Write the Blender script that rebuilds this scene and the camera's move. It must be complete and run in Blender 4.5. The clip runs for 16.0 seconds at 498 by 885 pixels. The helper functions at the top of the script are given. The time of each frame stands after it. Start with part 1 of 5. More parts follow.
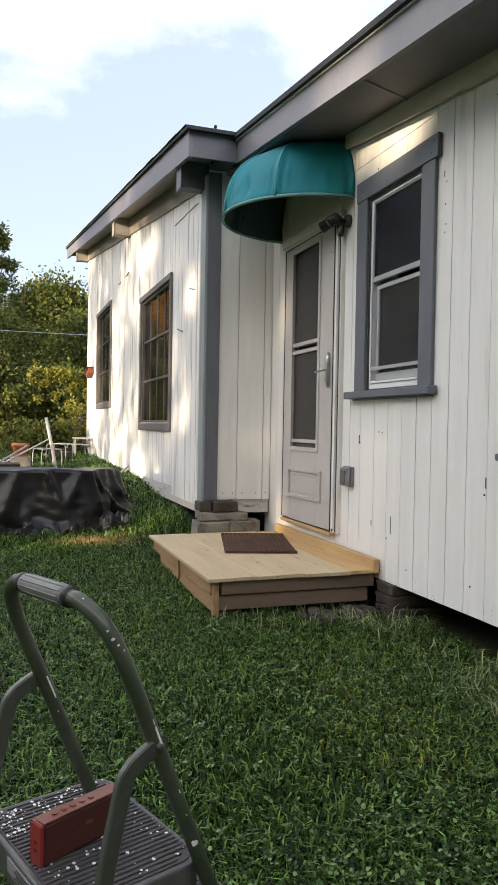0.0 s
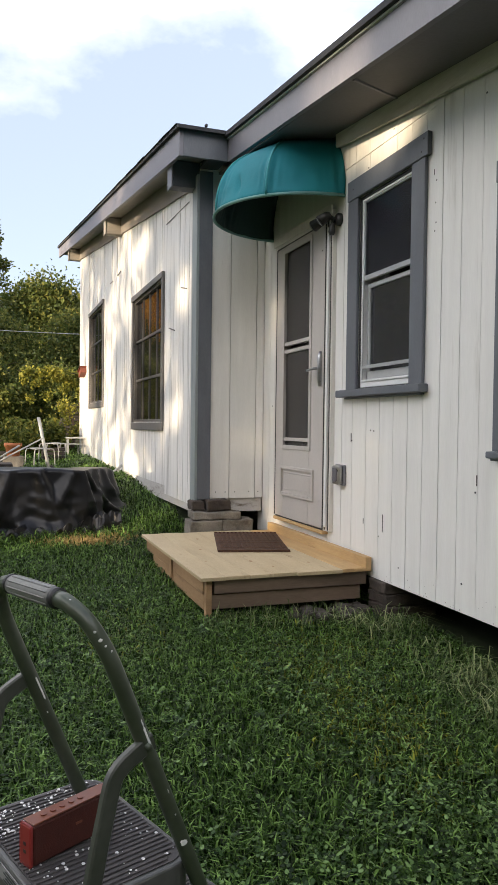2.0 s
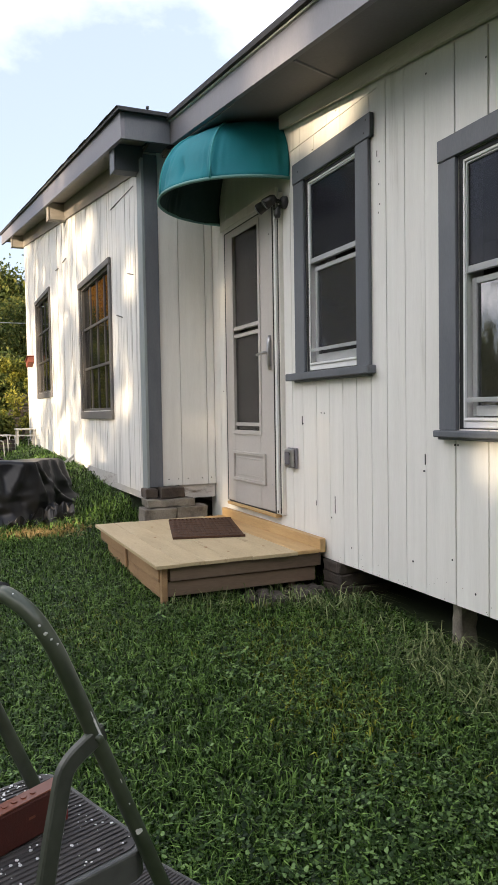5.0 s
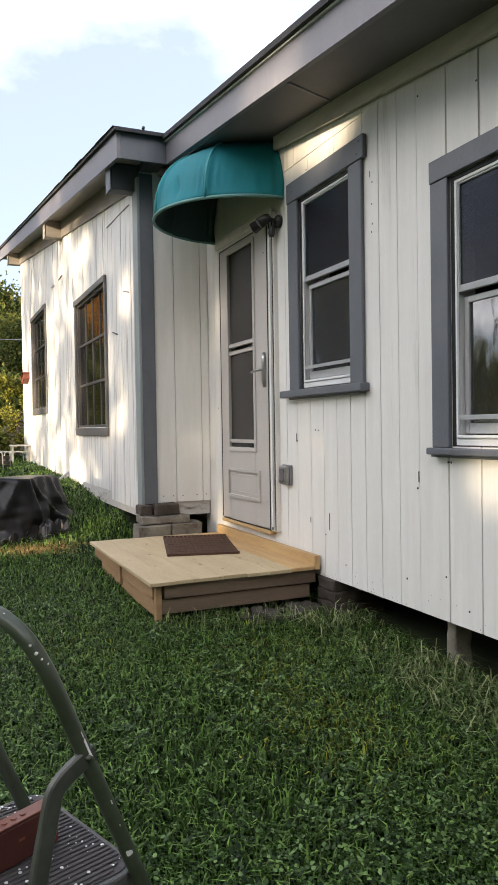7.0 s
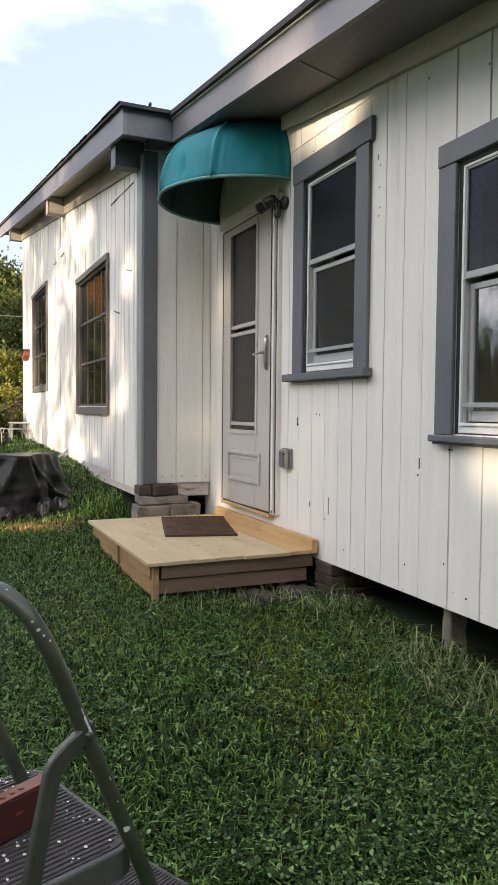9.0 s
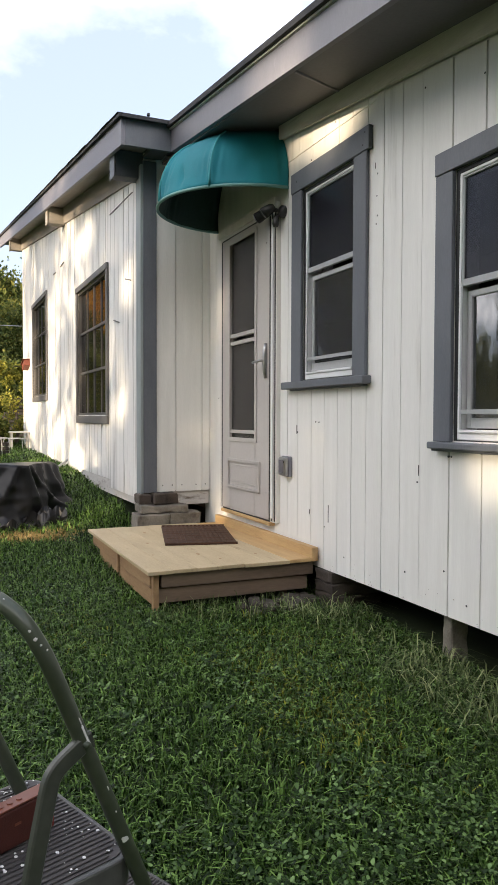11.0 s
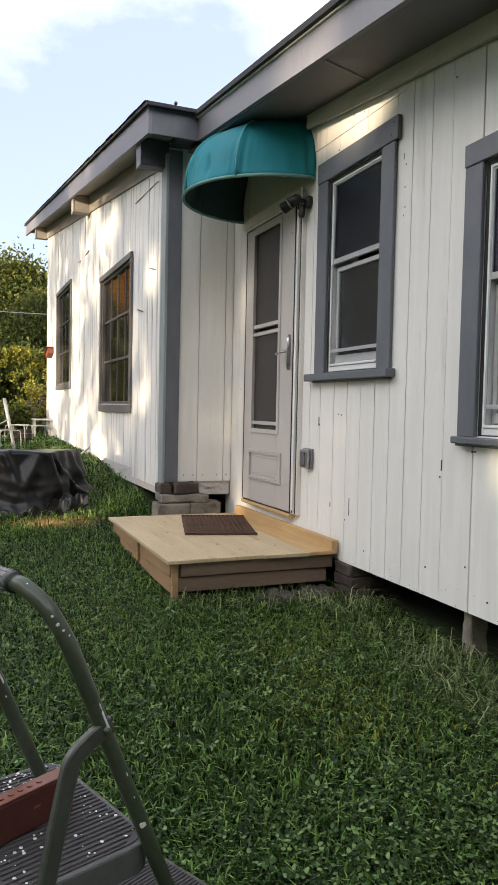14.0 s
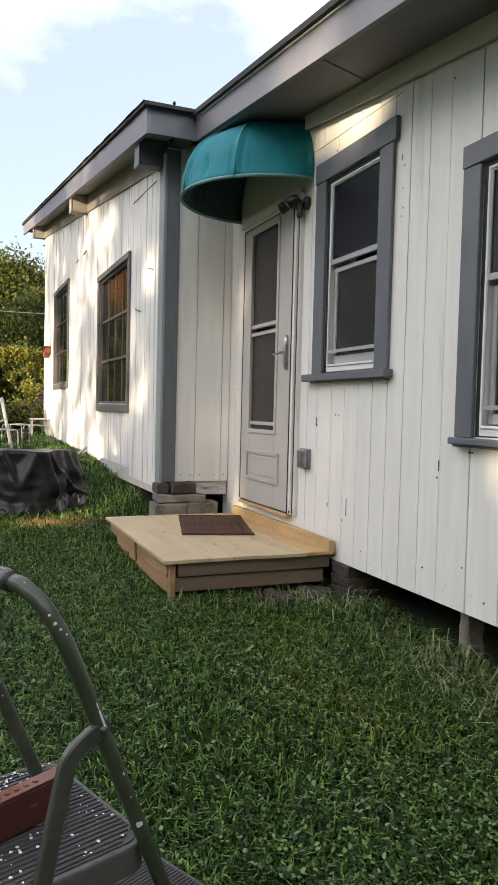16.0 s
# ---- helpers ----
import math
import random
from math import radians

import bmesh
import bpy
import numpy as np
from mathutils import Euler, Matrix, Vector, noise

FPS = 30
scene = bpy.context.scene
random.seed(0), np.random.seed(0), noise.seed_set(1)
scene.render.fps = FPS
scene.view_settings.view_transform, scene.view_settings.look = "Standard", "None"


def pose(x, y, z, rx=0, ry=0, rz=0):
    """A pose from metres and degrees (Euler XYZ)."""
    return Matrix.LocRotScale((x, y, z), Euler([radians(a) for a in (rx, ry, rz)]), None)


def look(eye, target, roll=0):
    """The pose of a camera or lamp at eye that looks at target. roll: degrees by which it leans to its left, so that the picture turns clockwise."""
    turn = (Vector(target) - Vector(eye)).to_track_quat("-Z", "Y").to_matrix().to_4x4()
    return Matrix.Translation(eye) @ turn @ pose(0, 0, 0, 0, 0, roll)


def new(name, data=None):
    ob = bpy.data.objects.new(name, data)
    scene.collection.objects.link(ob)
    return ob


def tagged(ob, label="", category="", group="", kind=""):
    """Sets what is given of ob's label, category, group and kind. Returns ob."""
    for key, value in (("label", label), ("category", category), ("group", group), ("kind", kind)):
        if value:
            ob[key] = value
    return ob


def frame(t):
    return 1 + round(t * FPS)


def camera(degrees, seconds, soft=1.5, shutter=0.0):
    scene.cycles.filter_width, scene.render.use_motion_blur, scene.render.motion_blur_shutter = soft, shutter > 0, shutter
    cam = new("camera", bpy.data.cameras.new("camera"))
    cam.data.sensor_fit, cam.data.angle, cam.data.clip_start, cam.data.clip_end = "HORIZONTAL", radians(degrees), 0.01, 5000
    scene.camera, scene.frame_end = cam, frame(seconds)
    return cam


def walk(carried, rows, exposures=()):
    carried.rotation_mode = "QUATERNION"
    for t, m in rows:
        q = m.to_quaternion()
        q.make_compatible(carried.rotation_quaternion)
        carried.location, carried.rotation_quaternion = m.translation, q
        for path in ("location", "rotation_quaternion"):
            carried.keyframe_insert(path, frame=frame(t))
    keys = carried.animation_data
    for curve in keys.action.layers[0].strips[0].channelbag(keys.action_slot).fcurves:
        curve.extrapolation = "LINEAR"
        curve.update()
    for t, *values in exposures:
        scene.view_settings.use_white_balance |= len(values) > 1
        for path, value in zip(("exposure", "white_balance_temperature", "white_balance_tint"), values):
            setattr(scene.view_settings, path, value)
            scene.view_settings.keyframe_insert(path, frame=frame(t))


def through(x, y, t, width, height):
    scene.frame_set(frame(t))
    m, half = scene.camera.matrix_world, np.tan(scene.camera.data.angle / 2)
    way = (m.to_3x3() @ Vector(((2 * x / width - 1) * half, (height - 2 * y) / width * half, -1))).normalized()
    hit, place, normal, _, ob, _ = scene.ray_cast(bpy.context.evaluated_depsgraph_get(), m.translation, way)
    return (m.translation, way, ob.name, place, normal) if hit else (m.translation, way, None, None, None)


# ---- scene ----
cam = camera(37.9, 16.0, soft=0.85)
PATH = [
    (0, (-2.102, 0.482, 1.092), (-1.446, 2.371, 1.049), 1.0),
    (0.5, (-2.103, 0.494, 1.089), (-1.409, 2.367, 0.993), 1.9),
    (1, (-2.116, 0.507, 1.084), (-1.456, 2.389, 0.941), 4.4),
    (1.5, (-2.088, 0.467, 1.098), (-1.415, 2.351, 1.079), -0.4),
    (2, (-2.093, 0.476, 1.095), (-1.421, 2.359, 1.048), 0.7),
    (2.5, (-2.089, 0.478, 1.094), (-1.421, 2.362, 1.051), 0.4),
    (3, (-2.087, 0.479, 1.095), (-1.403, 2.357, 1.022), 0.2),
    (3.5, (-2.08, 0.476, 1.095), (-1.374, 2.346, 1.036), -0.5),
    (3.7, (-2.076, 0.485, 1.091), (-1.323, 2.336, 0.998), -0.6),
    (5.8, (-2.075, 0.473, 1.097), (-1.273, 2.303, 1.016), -0.6),
    (6, (-2.082, 0.473, 1.098), (-1.29, 2.307, 1.001), 0.2),
    (6.5, (-2.071, 0.469, 1.099), (-1.27, 2.3, 1.016), -0.9),
    (7, (-2.072, 0.466, 1.099), (-1.272, 2.298, 1.056), -0.9),
    (7.5, (-2.074, 0.468, 1.098), (-1.269, 2.298, 1.047), -0.3),
    (8, (-2.083, 0.478, 1.095), (-1.293, 2.313, 1.008), 1.1),
    (8.5, (-2.081, 0.477, 1.095), (-1.281, 2.308, 1.012), 0.7),
    (9, (-2.08, 0.476, 1.097), (-1.277, 2.305, 1.007), 0.5),
    (9.2, (-2.08, 0.482, 1.092), (-1.277, 2.311, 1.003), 0.7),
    (11.5, (-2.075, 0.47, 1.098), (-1.273, 2.301, 1.033), 0.1),
    (12, (-2.076, 0.484, 1.094), (-1.293, 2.32, 0.965), 1.1),
    (12.5, (-2.079, 0.479, 1.095), (-1.329, 2.331, 1.012), 1.1),
    (13, (-2.08, 0.478, 1.095), (-1.33, 2.33, 1.008), 1.3),
    (13.5, (-2.08, 0.481, 1.094), (-1.337, 2.335, 0.998), 1.3),
    (14, (-2.079, 0.479, 1.095), (-1.329, 2.331, 1.003), 1.2),
    (14.5, (-2.076, 0.475, 1.097), (-1.32, 2.325, 1.016), 0.8),
    (15, (-2.077, 0.48, 1.095), (-1.318, 2.329, 1.011), 1.0),
    (15.5, (-2.076, 0.479, 1.096), (-1.31, 2.324, 0.997), 1.0),
    (16, (-2.08, 0.479, 1.094), (-1.323, 2.328, 1.003), 1.4),
]
walk(cam, [(t, look(eye, target, roll)) for t, eye, target, roll in PATH],
     [(0, 2.38), (1, 2.37), (1.5, 2.29), (2, 2.31), (3.5, 2.33), (6, 2.43), (9, 2.43), (12, 2.43), (14, 2.38), (16, 2.40)])

# ---- light ----
SUN_DIR = Vector((-0.86, -0.49, 0.13)).normalized()
sun = new("sun", bpy.data.lights.new("sun", "SUN"))
sun.data.energy, sun.data.angle, sun.data.color = 2.3, radians(1.0), (1.0, 0.80, 0.56)
sun.rotation_euler = SUN_DIR.to_track_quat("Z", "Y").to_euler()

world = bpy.data.worlds.new("sky")
scene.world = world
world.use_nodes = True
wn, wl = world.node_tree.nodes, world.node_tree.links
wn.clear()
w_out, w_bg = wn.new("ShaderNodeOutputWorld"), wn.new("ShaderNodeBackground")
sky = wn.new("ShaderNodeTexSky")
sky.sky_type, sky.sun_disc = "NISHITA", False
sky.sun_elevation, sky.sun_rotation = math.asin(SUN_DIR.z), math.atan2(SUN_DIR.x, SUN_DIR.y)
sky.air_density, sky.dust_density = 1.0, 0.6
w_co, w_map = wn.new("ShaderNodeTexCoord"), wn.new("ShaderNodeMapping")
w_map.inputs["Scale"].default_value = (1.0, 1.0, 1.8)
w_map.inputs["Location"].default_value = (0.62, 0.2, 0.16)
cl = wn.new("ShaderNodeTexNoise")
cl.inputs["Scale"].default_value, cl.inputs["Detail"].default_value, cl.inputs["Roughness"].default_value = 1.7, 8.0, 0.56
ramp = wn.new("ShaderNodeValToRGB")
ramp.color_ramp.elements[0].position, ramp.color_ramp.elements[1].position = 0.45, 0.60
thin_cloud = ramp.color_ramp.elements.new(0.50)
thin_cloud.color = (0.10, 0.10, 0.10, 1)
# a belt of cloud stands above the roofline; it thins out towards the horizon and the zenith, which throws more of its
# light on the walls
w_sep, w_bias, w_add = wn.new("ShaderNodeSeparateXYZ"), wn.new("ShaderNodeMapRange"), wn.new("ShaderNodeMath")
w_bias.inputs[1].default_value, w_bias.inputs[2].default_value = 0.27, 0.46
w_bias.inputs[3].default_value, w_bias.inputs[4].default_value = -0.16, 0.15
w_add.operation = "ADD"
w_top, w_sum = wn.new("ShaderNodeMapRange"), wn.new("ShaderNodeMath")
w_top.inputs[1].default_value, w_top.inputs[2].default_value = 0.55, 0.85
w_top.inputs[3].default_value, w_top.inputs[4].default_value = 0.0, -0.19
w_sum.operation = "ADD"
mix = wn.new("ShaderNodeMix")
mix.data_type = "RGBA"
mix.inputs[7].default_value = (7.2, 6.9, 6.9, 1)
SKY_BLUE = wn.new("ShaderNodeMix")
SKY_BLUE.data_type, SKY_BLUE.inputs[0].default_value = "RGBA", 0.78
SKY_BLUE.inputs[7].default_value = (1.50, 1.66, 2.25, 1)
wl.new(w_co.outputs["Generated"], w_map.inputs["Vector"])
wl.new(w_map.outputs["Vector"], cl.inputs["Vector"])
wl.new(w_co.outputs["Generated"], w_sep.inputs[0])
wl.new(w_sep.outputs["Z"], w_bias.inputs[0])
wl.new(cl.outputs["Fac"], w_add.inputs[0])
wl.new(w_sep.outputs["Z"], w_top.inputs[0])
wl.new(w_bias.outputs[0], w_sum.inputs[0])
wl.new(w_top.outputs[0], w_sum.inputs[1])
wl.new(w_sum.outputs[0], w_add.inputs[1])
wl.new(w_add.outputs[0], ramp.inputs["Fac"])
wl.new(ramp.outputs["Color"], mix.inputs[0])
wl.new(sky.outputs["Color"], SKY_BLUE.inputs[6])
wl.new(SKY_BLUE.outputs[2], mix.inputs[6])
wl.new(mix.outputs[2], w_bg.inputs["Color"])
w_bg.inputs["Strength"].default_value = 0.1
wl.new(w_bg.outputs["Background"], w_out.inputs["Surface"])


# ---- materials ----
def material(name, c1, c2, scale=6.0, rough=0.6, bump=0.15, stretch=(1, 1, 1), metal=0.0, fine=60.0, stain=None, stain_scale=1.3, stain_from=0.6,
             spec=0.5, depth=0.004):
    """Two colours mixed by a coarse noise, a fine grain with bump, and stains with a shape of their own."""
    m = bpy.data.materials.new(name)
    m.use_nodes = True
    n, l = m.node_tree.nodes, m.node_tree.links
    b = n["Principled BSDF"]
    tc, mp, oi = n.new("ShaderNodeTexCoord"), n.new("ShaderNodeMapping"), n.new("ShaderNodeObjectInfo")
    mp.inputs["Scale"].default_value = stretch
    off = n.new("ShaderNodeVectorMath")
    off.operation = "SCALE"
    off.inputs[0].default_value = (13.0, 7.0, 5.0)
    add = n.new("ShaderNodeVectorMath")
    l.new(oi.outputs["Random"], off.inputs["Scale"])
    l.new(tc.outputs["Object"], add.inputs[0])
    l.new(off.outputs[0], add.inputs[1])
    l.new(add.outputs[0], mp.inputs["Vector"])
    coarse, grain = n.new("ShaderNodeTexNoise"), n.new("ShaderNodeTexNoise")
    coarse.inputs["Scale"].default_value, coarse.inputs["Detail"].default_value = scale, 5.0
    grain.inputs["Scale"].default_value, grain.inputs["Detail"].default_value = fine, 3.0
    l.new(mp.outputs[0], coarse.inputs["Vector"])
    l.new(mp.outputs[0], grain.inputs["Vector"])
    blend = n.new("ShaderNodeMix")
    blend.data_type = "RGBA"
    blend.inputs[6].default_value, blend.inputs[7].default_value = (*c1, 1), (*c2, 1)
    r = n.new("ShaderNodeMapRange")
    r.inputs[1].default_value, r.inputs[2].default_value = 0.3, 0.7
    avg = n.new("ShaderNodeMath")
    avg.operation = "MULTIPLY_ADD"
    avg.inputs[1].default_value = 0.35
    l.new(grain.outputs["Fac"], avg.inputs[0])
    sc = n.new("ShaderNodeMath")
    sc.operation = "MULTIPLY"
    sc.inputs[1].default_value = 0.65
    l.new(coarse.outputs["Fac"], sc.inputs[0])
    l.new(sc.outputs[0], avg.inputs[2])
    l.new(avg.outputs[0], r.inputs[0])
    l.new(r.outputs[0], blend.inputs[0])
    colour = blend.outputs[2]
    if stain:
        st, sr, sm = n.new("ShaderNodeTexNoise"), n.new("ShaderNodeMapRange"), n.new("ShaderNodeMix")
        st.inputs["Scale"].default_value, st.inputs["Detail"].default_value, st.inputs["Roughness"].default_value = stain_scale, 8.0, 0.65
        sr.inputs[1].default_value, sr.inputs[2].default_value = stain_from, stain_from + 0.14
        sm.data_type = "RGBA"
        sm.inputs[7].default_value = (*stain, 1)
        l.new(mp.outputs[0], st.inputs["Vector"])
        l.new(st.outputs["Fac"], sr.inputs[0])
        l.new(sr.outputs[0], sm.inputs[0])
        l.new(colour, sm.inputs[6])
        colour = sm.outputs[2]
    l.new(colour, b.inputs["Base Color"])
    rr = n.new("ShaderNodeMapRange")
    rr.inputs[3].default_value, rr.inputs[4].default_value = max(0.03, rough - 0.1), min(1.0, rough + 0.1)
    l.new(coarse.outputs["Fac"], rr.inputs[0])
    l.new(rr.outputs[0], b.inputs["Roughness"])
    b.inputs["Metallic"].default_value = metal
    b.inputs["Specular IOR Level"].default_value = spec
    if bump:
        bp = n.new("ShaderNodeBump")
        bp.inputs["Strength"].default_value, bp.inputs["Distance"].default_value = bump, depth
        l.new(avg.outputs[0], bp.inputs["Height"])
        l.new(bp.outputs[0], b.inputs["Normal"])
    return m


def leafy(name, c1, c2, c3, rough=0.55, through=0.25, tint=None):
    """Leaves and blades: each island its own shade; some light passes through."""
    m = bpy.data.materials.new(name)
    m.use_nodes = True
    n, l = m.node_tree.nodes, m.node_tree.links
    b = n["Principled BSDF"]
    g, rp = n.new("ShaderNodeNewGeometry"), n.new("ShaderNodeValToRGB")
    e = rp.color_ramp.elements
    e[0].color, e[1].color = (*c1, 1), (*c3, 1)
    mid = e.new(0.55)
    mid.color = (*c2, 1)
    l.new(g.outputs["Random Per Island"], rp.inputs["Fac"])
    colour = rp.outputs["Color"]
    if tint:
        tc, nz, mr, mx = n.new("ShaderNodeTexCoord"), n.new("ShaderNodeTexNoise"), n.new("ShaderNodeMapRange"), n.new("ShaderNodeMix")
        nz.inputs["Scale"].default_value, nz.inputs["Detail"].default_value = 1.1, 3.0
        mr.inputs[1].default_value, mr.inputs[2].default_value, mr.inputs[4].default_value = 0.46, 0.68, 0.4
        mx.data_type = "RGBA"
        mx.inputs[7].default_value = (*tint, 1)
        l.new(tc.outputs["Object"], nz.inputs["Vector"])
        l.new(nz.outputs["Fac"], mr.inputs[0])
        l.new(mr.outputs[0], mx.inputs[0])
        l.new(colour, mx.inputs[6])
        colour = mx.outputs[2]
    l.new(colour, b.inputs["Base Color"])
    b.inputs["Roughness"].default_value = rough
    b.inputs["Specular IOR Level"].default_value = 0.14
    tr, ms = n.new("ShaderNodeBsdfTranslucent"), n.new("ShaderNodeMixShader")
    ms.inputs[0].default_value = through
    l.new(colour, tr.inputs["Color"])
    l.new(b.outputs[0], ms.inputs[1])
    l.new(tr.outputs[0], ms.inputs[2])
    l.new(ms.outputs[0], n["Material Output"].inputs["Surface"])
    return m


WHITE = material("white_siding_paint", (0.70, 0.69, 0.65), (0.80, 0.79, 0.75), 3.0, 0.55, 0.35, (6, 6, 0.5), fine=40, stain=(0.52, 0.50, 0.45), stain_from=0.64)
WHITE_OLD = material("weathered_white_paint", (0.66, 0.65, 0.62), (0.79, 0.78, 0.75), 2.2, 0.6, 0.5, (9, 9, 0.38), fine=30, stain=(0.33, 0.315, 0.29), stain_from=0.525, stain_scale=1.7)
GREY = material("grey_trim_paint", (0.148, 0.145, 0.166), (0.195, 0.190, 0.214), 4.0, 0.5, 0.25, (3, 3, 1), fine=50, stain=(0.31, 0.31, 0.31), stain_from=0.66)
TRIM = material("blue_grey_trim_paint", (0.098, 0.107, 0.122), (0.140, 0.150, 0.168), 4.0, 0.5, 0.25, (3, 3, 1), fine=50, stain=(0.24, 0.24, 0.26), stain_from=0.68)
# stained trim paint with its sunlit tone put into the colour
SUNNY_TRIM = material("sunlit_stained_trim_paint", (0.20, 0.235, 0.24), (0.30, 0.33, 0.33), 4.0, 0.55, 0.4, (5, 5, 0.5), fine=40, stain=(0.12, 0.14, 0.15), stain_from=0.57, stain_scale=2.0)
CASING = material("brown_grey_casing_paint", (0.085, 0.082, 0.082), (0.135, 0.128, 0.125), 5.0, 0.55, 0.35, (4, 4, 1), fine=50, stain=(0.22, 0.21, 0.20), stain_from=0.62, stain_scale=3.0)
SKIRT = material("peeling_white_skirt", (0.44, 0.42, 0.39), (0.60, 0.58, 0.55), 5.0, 0.75, 0.6, (1, 0.8, 3), stain=(0.16, 0.13, 0.10), stain_from=0.54, stain_scale=4.0)
BRONZE = material("dark_bronze_muntin_paint", (0.052, 0.048, 0.045), (0.090, 0.083, 0.078), 6.0, 0.45, 0.15)
# shade under the porch corner, put into the paint colour
DARK = material("shade_darkened_paint", (0.060, 0.064, 0.076), (0.095, 0.10, 0.115), 4.0, 0.55, 0.2)
GREY_DARK = material("dark_soffit_paint", (0.110, 0.103, 0.115), (0.160, 0.150, 0.165), 3.0, 0.6, 0.2)
FRIEZE = material("weathered_frieze_wood", (0.22, 0.20, 0.175), (0.33, 0.30, 0.265), 5.0, 0.7, 0.4, (1, 0.4, 4))
EAVE_BOARD = material("weathered_eave_board", (0.50, 0.47, 0.42), (0.68, 0.65, 0.60), 5.0, 0.7, 0.4, (1, 0.4, 4), stain=(0.30, 0.27, 0.23), stain_from=0.58, stain_scale=2.0)
SHINGLE = material("asphalt_shingle", (0.03, 0.03, 0.033), (0.06, 0.06, 0.063), 12.0, 0.9, 0.8, fine=200)
VINYL = material("white_vinyl", (0.72, 0.73, 0.73), (0.80, 0.80, 0.79), 3.0, 0.35, 0.05)
SASH = material("dull_sash_vinyl", (0.34, 0.35, 0.35), (0.44, 0.45, 0.45), 4.0, 0.4, 0.1)
DOOR = material("almond_door_metal", (0.46, 0.43, 0.40), (0.54, 0.51, 0.475), 2.0, 0.4, 0.05, stain=(0.34, 0.31, 0.28), stain_from=0.68)
JAMB = material("worn_jamb_paint", (0.60, 0.58, 0.54), (0.72, 0.70, 0.66), 4.0, 0.5, 0.2, (4, 4, 0.6))
CHROME = material("brushed_handle_metal", (0.35, 0.35, 0.36), (0.50, 0.50, 0.50), 20.0, 0.3, 0.05, metal=1.0)
TEAL = material("teal_canvas", (0.003, 0.150, 0.195), (0.006, 0.225, 0.270), 3.0, 0.75, 0.35, fine=250, stain=(0.004, 0.085, 0.115), stain_from=0.62)
# canvas colour with the shade under the awning put in
UNDERSIDE = material("shaded_canvas_underside", (0.020, 0.052, 0.058), (0.034, 0.078, 0.086), 4.0, 0.85, 0.2)
PIPING = material("pale_green_piping", (0.10, 0.26, 0.25), (0.17, 0.34, 0.32), 8.0, 0.6, 0.1)
# seams a paler teal than the canvas
SEAM = material("pale_teal_seam", (0.02, 0.24, 0.27), (0.05, 0.33, 0.35), 6.0, 0.7, 0.2)
BLACK = material("black_fixture_paint", (0.012, 0.012, 0.013), (0.03, 0.03, 0.03), 10.0, 0.45, 0.1)
PLY = material("new_plywood", (0.40, 0.31, 0.18), (0.55, 0.445, 0.28), 2.0, 0.65, 0.35, (5, 1.2, 5), fine=26, stain=(0.24, 0.165, 0.09), stain_from=0.61, stain_scale=2.6)
PINE = material("raw_pine", (0.40, 0.25, 0.105), (0.56, 0.38, 0.18), 3.0, 0.65, 0.3, (6, 0.8, 6), fine=30, stain=(0.20, 0.13, 0.07), stain_from=0.58)
WORN = material("worn_brown_pine", (0.23, 0.135, 0.066), (0.40, 0.26, 0.135), 3.0, 0.7, 0.35, (6, 0.8, 6), fine=30, stain=(0.13, 0.085, 0.05), stain_from=0.56)
LUMBER = material("weathered_lumber", (0.11, 0.078, 0.054), (0.20, 0.142, 0.10), 3.0, 0.75, 0.4, (0.8, 6, 6), fine=30)
MAT = material("brown_rubber_mat", (0.042, 0.019, 0.010), (0.105, 0.050, 0.026), 9.0, 0.9, 0.3)
BLOCK = material("grey_concrete_block", (0.11, 0.098, 0.080), (0.28, 0.255, 0.21), 7.0, 0.9, 0.7, fine=120, stain=(0.10, 0.085, 0.07), stain_from=0.5, stain_scale=5)
BRICK = material("dark_brick", (0.028, 0.022, 0.018), (0.085, 0.066, 0.052), 9.0, 0.9, 0.7, fine=120)
STONE = material("grey_rubble_stone", (0.045, 0.037, 0.032), (0.115, 0.10, 0.088), 7.0, 0.9, 0.6)
# near-black green tone puts the shade between blades into the soil
SOIL = material("lawn_soil", (0.009, 0.017, 0.004), (0.024, 0.040, 0.010), 5.0, 0.95, 0.9, fine=70, stain=(0.070, 0.052, 0.030), stain_from=0.66, stain_scale=1.6)
CRAWL = material("crawlspace_darkness", (0.03, 0.025, 0.02), (0.05, 0.04, 0.03), 5.0, 0.95, 0.6)
TARP = material("black_plastic_sheet", (0.006, 0.006, 0.007), (0.012, 0.012, 0.013), 3.0, 0.32, 0.3, fine=14, depth=0.01, spec=0.34)
TUBE = material("worn_green_grey_enamel", (0.040, 0.051, 0.032), (0.076, 0.090, 0.060), 9.0, 0.33, 0.12, metal=0.1, fine=60, stain=(0.34, 0.34, 0.33), stain_from=0.68, stain_scale=14)
LEG = material("scuffed_grey_leg_metal", (0.042, 0.048, 0.037), (0.086, 0.090, 0.075), 9.0, 0.36, 0.15, metal=0.15, stain=(0.24, 0.22, 0.20), stain_from=0.62, stain_scale=13)
STEEL = material("worn_grey_step_metal", (0.068, 0.069, 0.064), (0.125, 0.126, 0.117), 8.0, 0.42, 0.15, metal=0.2, stain=(0.09, 0.088, 0.08), stain_from=0.6, stain_scale=9)
DULL = material("dull_label_metal", (0.20, 0.20, 0.195), (0.30, 0.30, 0.29), 8.0, 0.5, 0.1)
GRIP = material("worn_grip_vinyl", (0.10, 0.105, 0.095), (0.22, 0.22, 0.205), 12.0, 0.55, 0.3, stain=(0.55, 0.54, 0.52), stain_from=0.62, stain_scale=16)
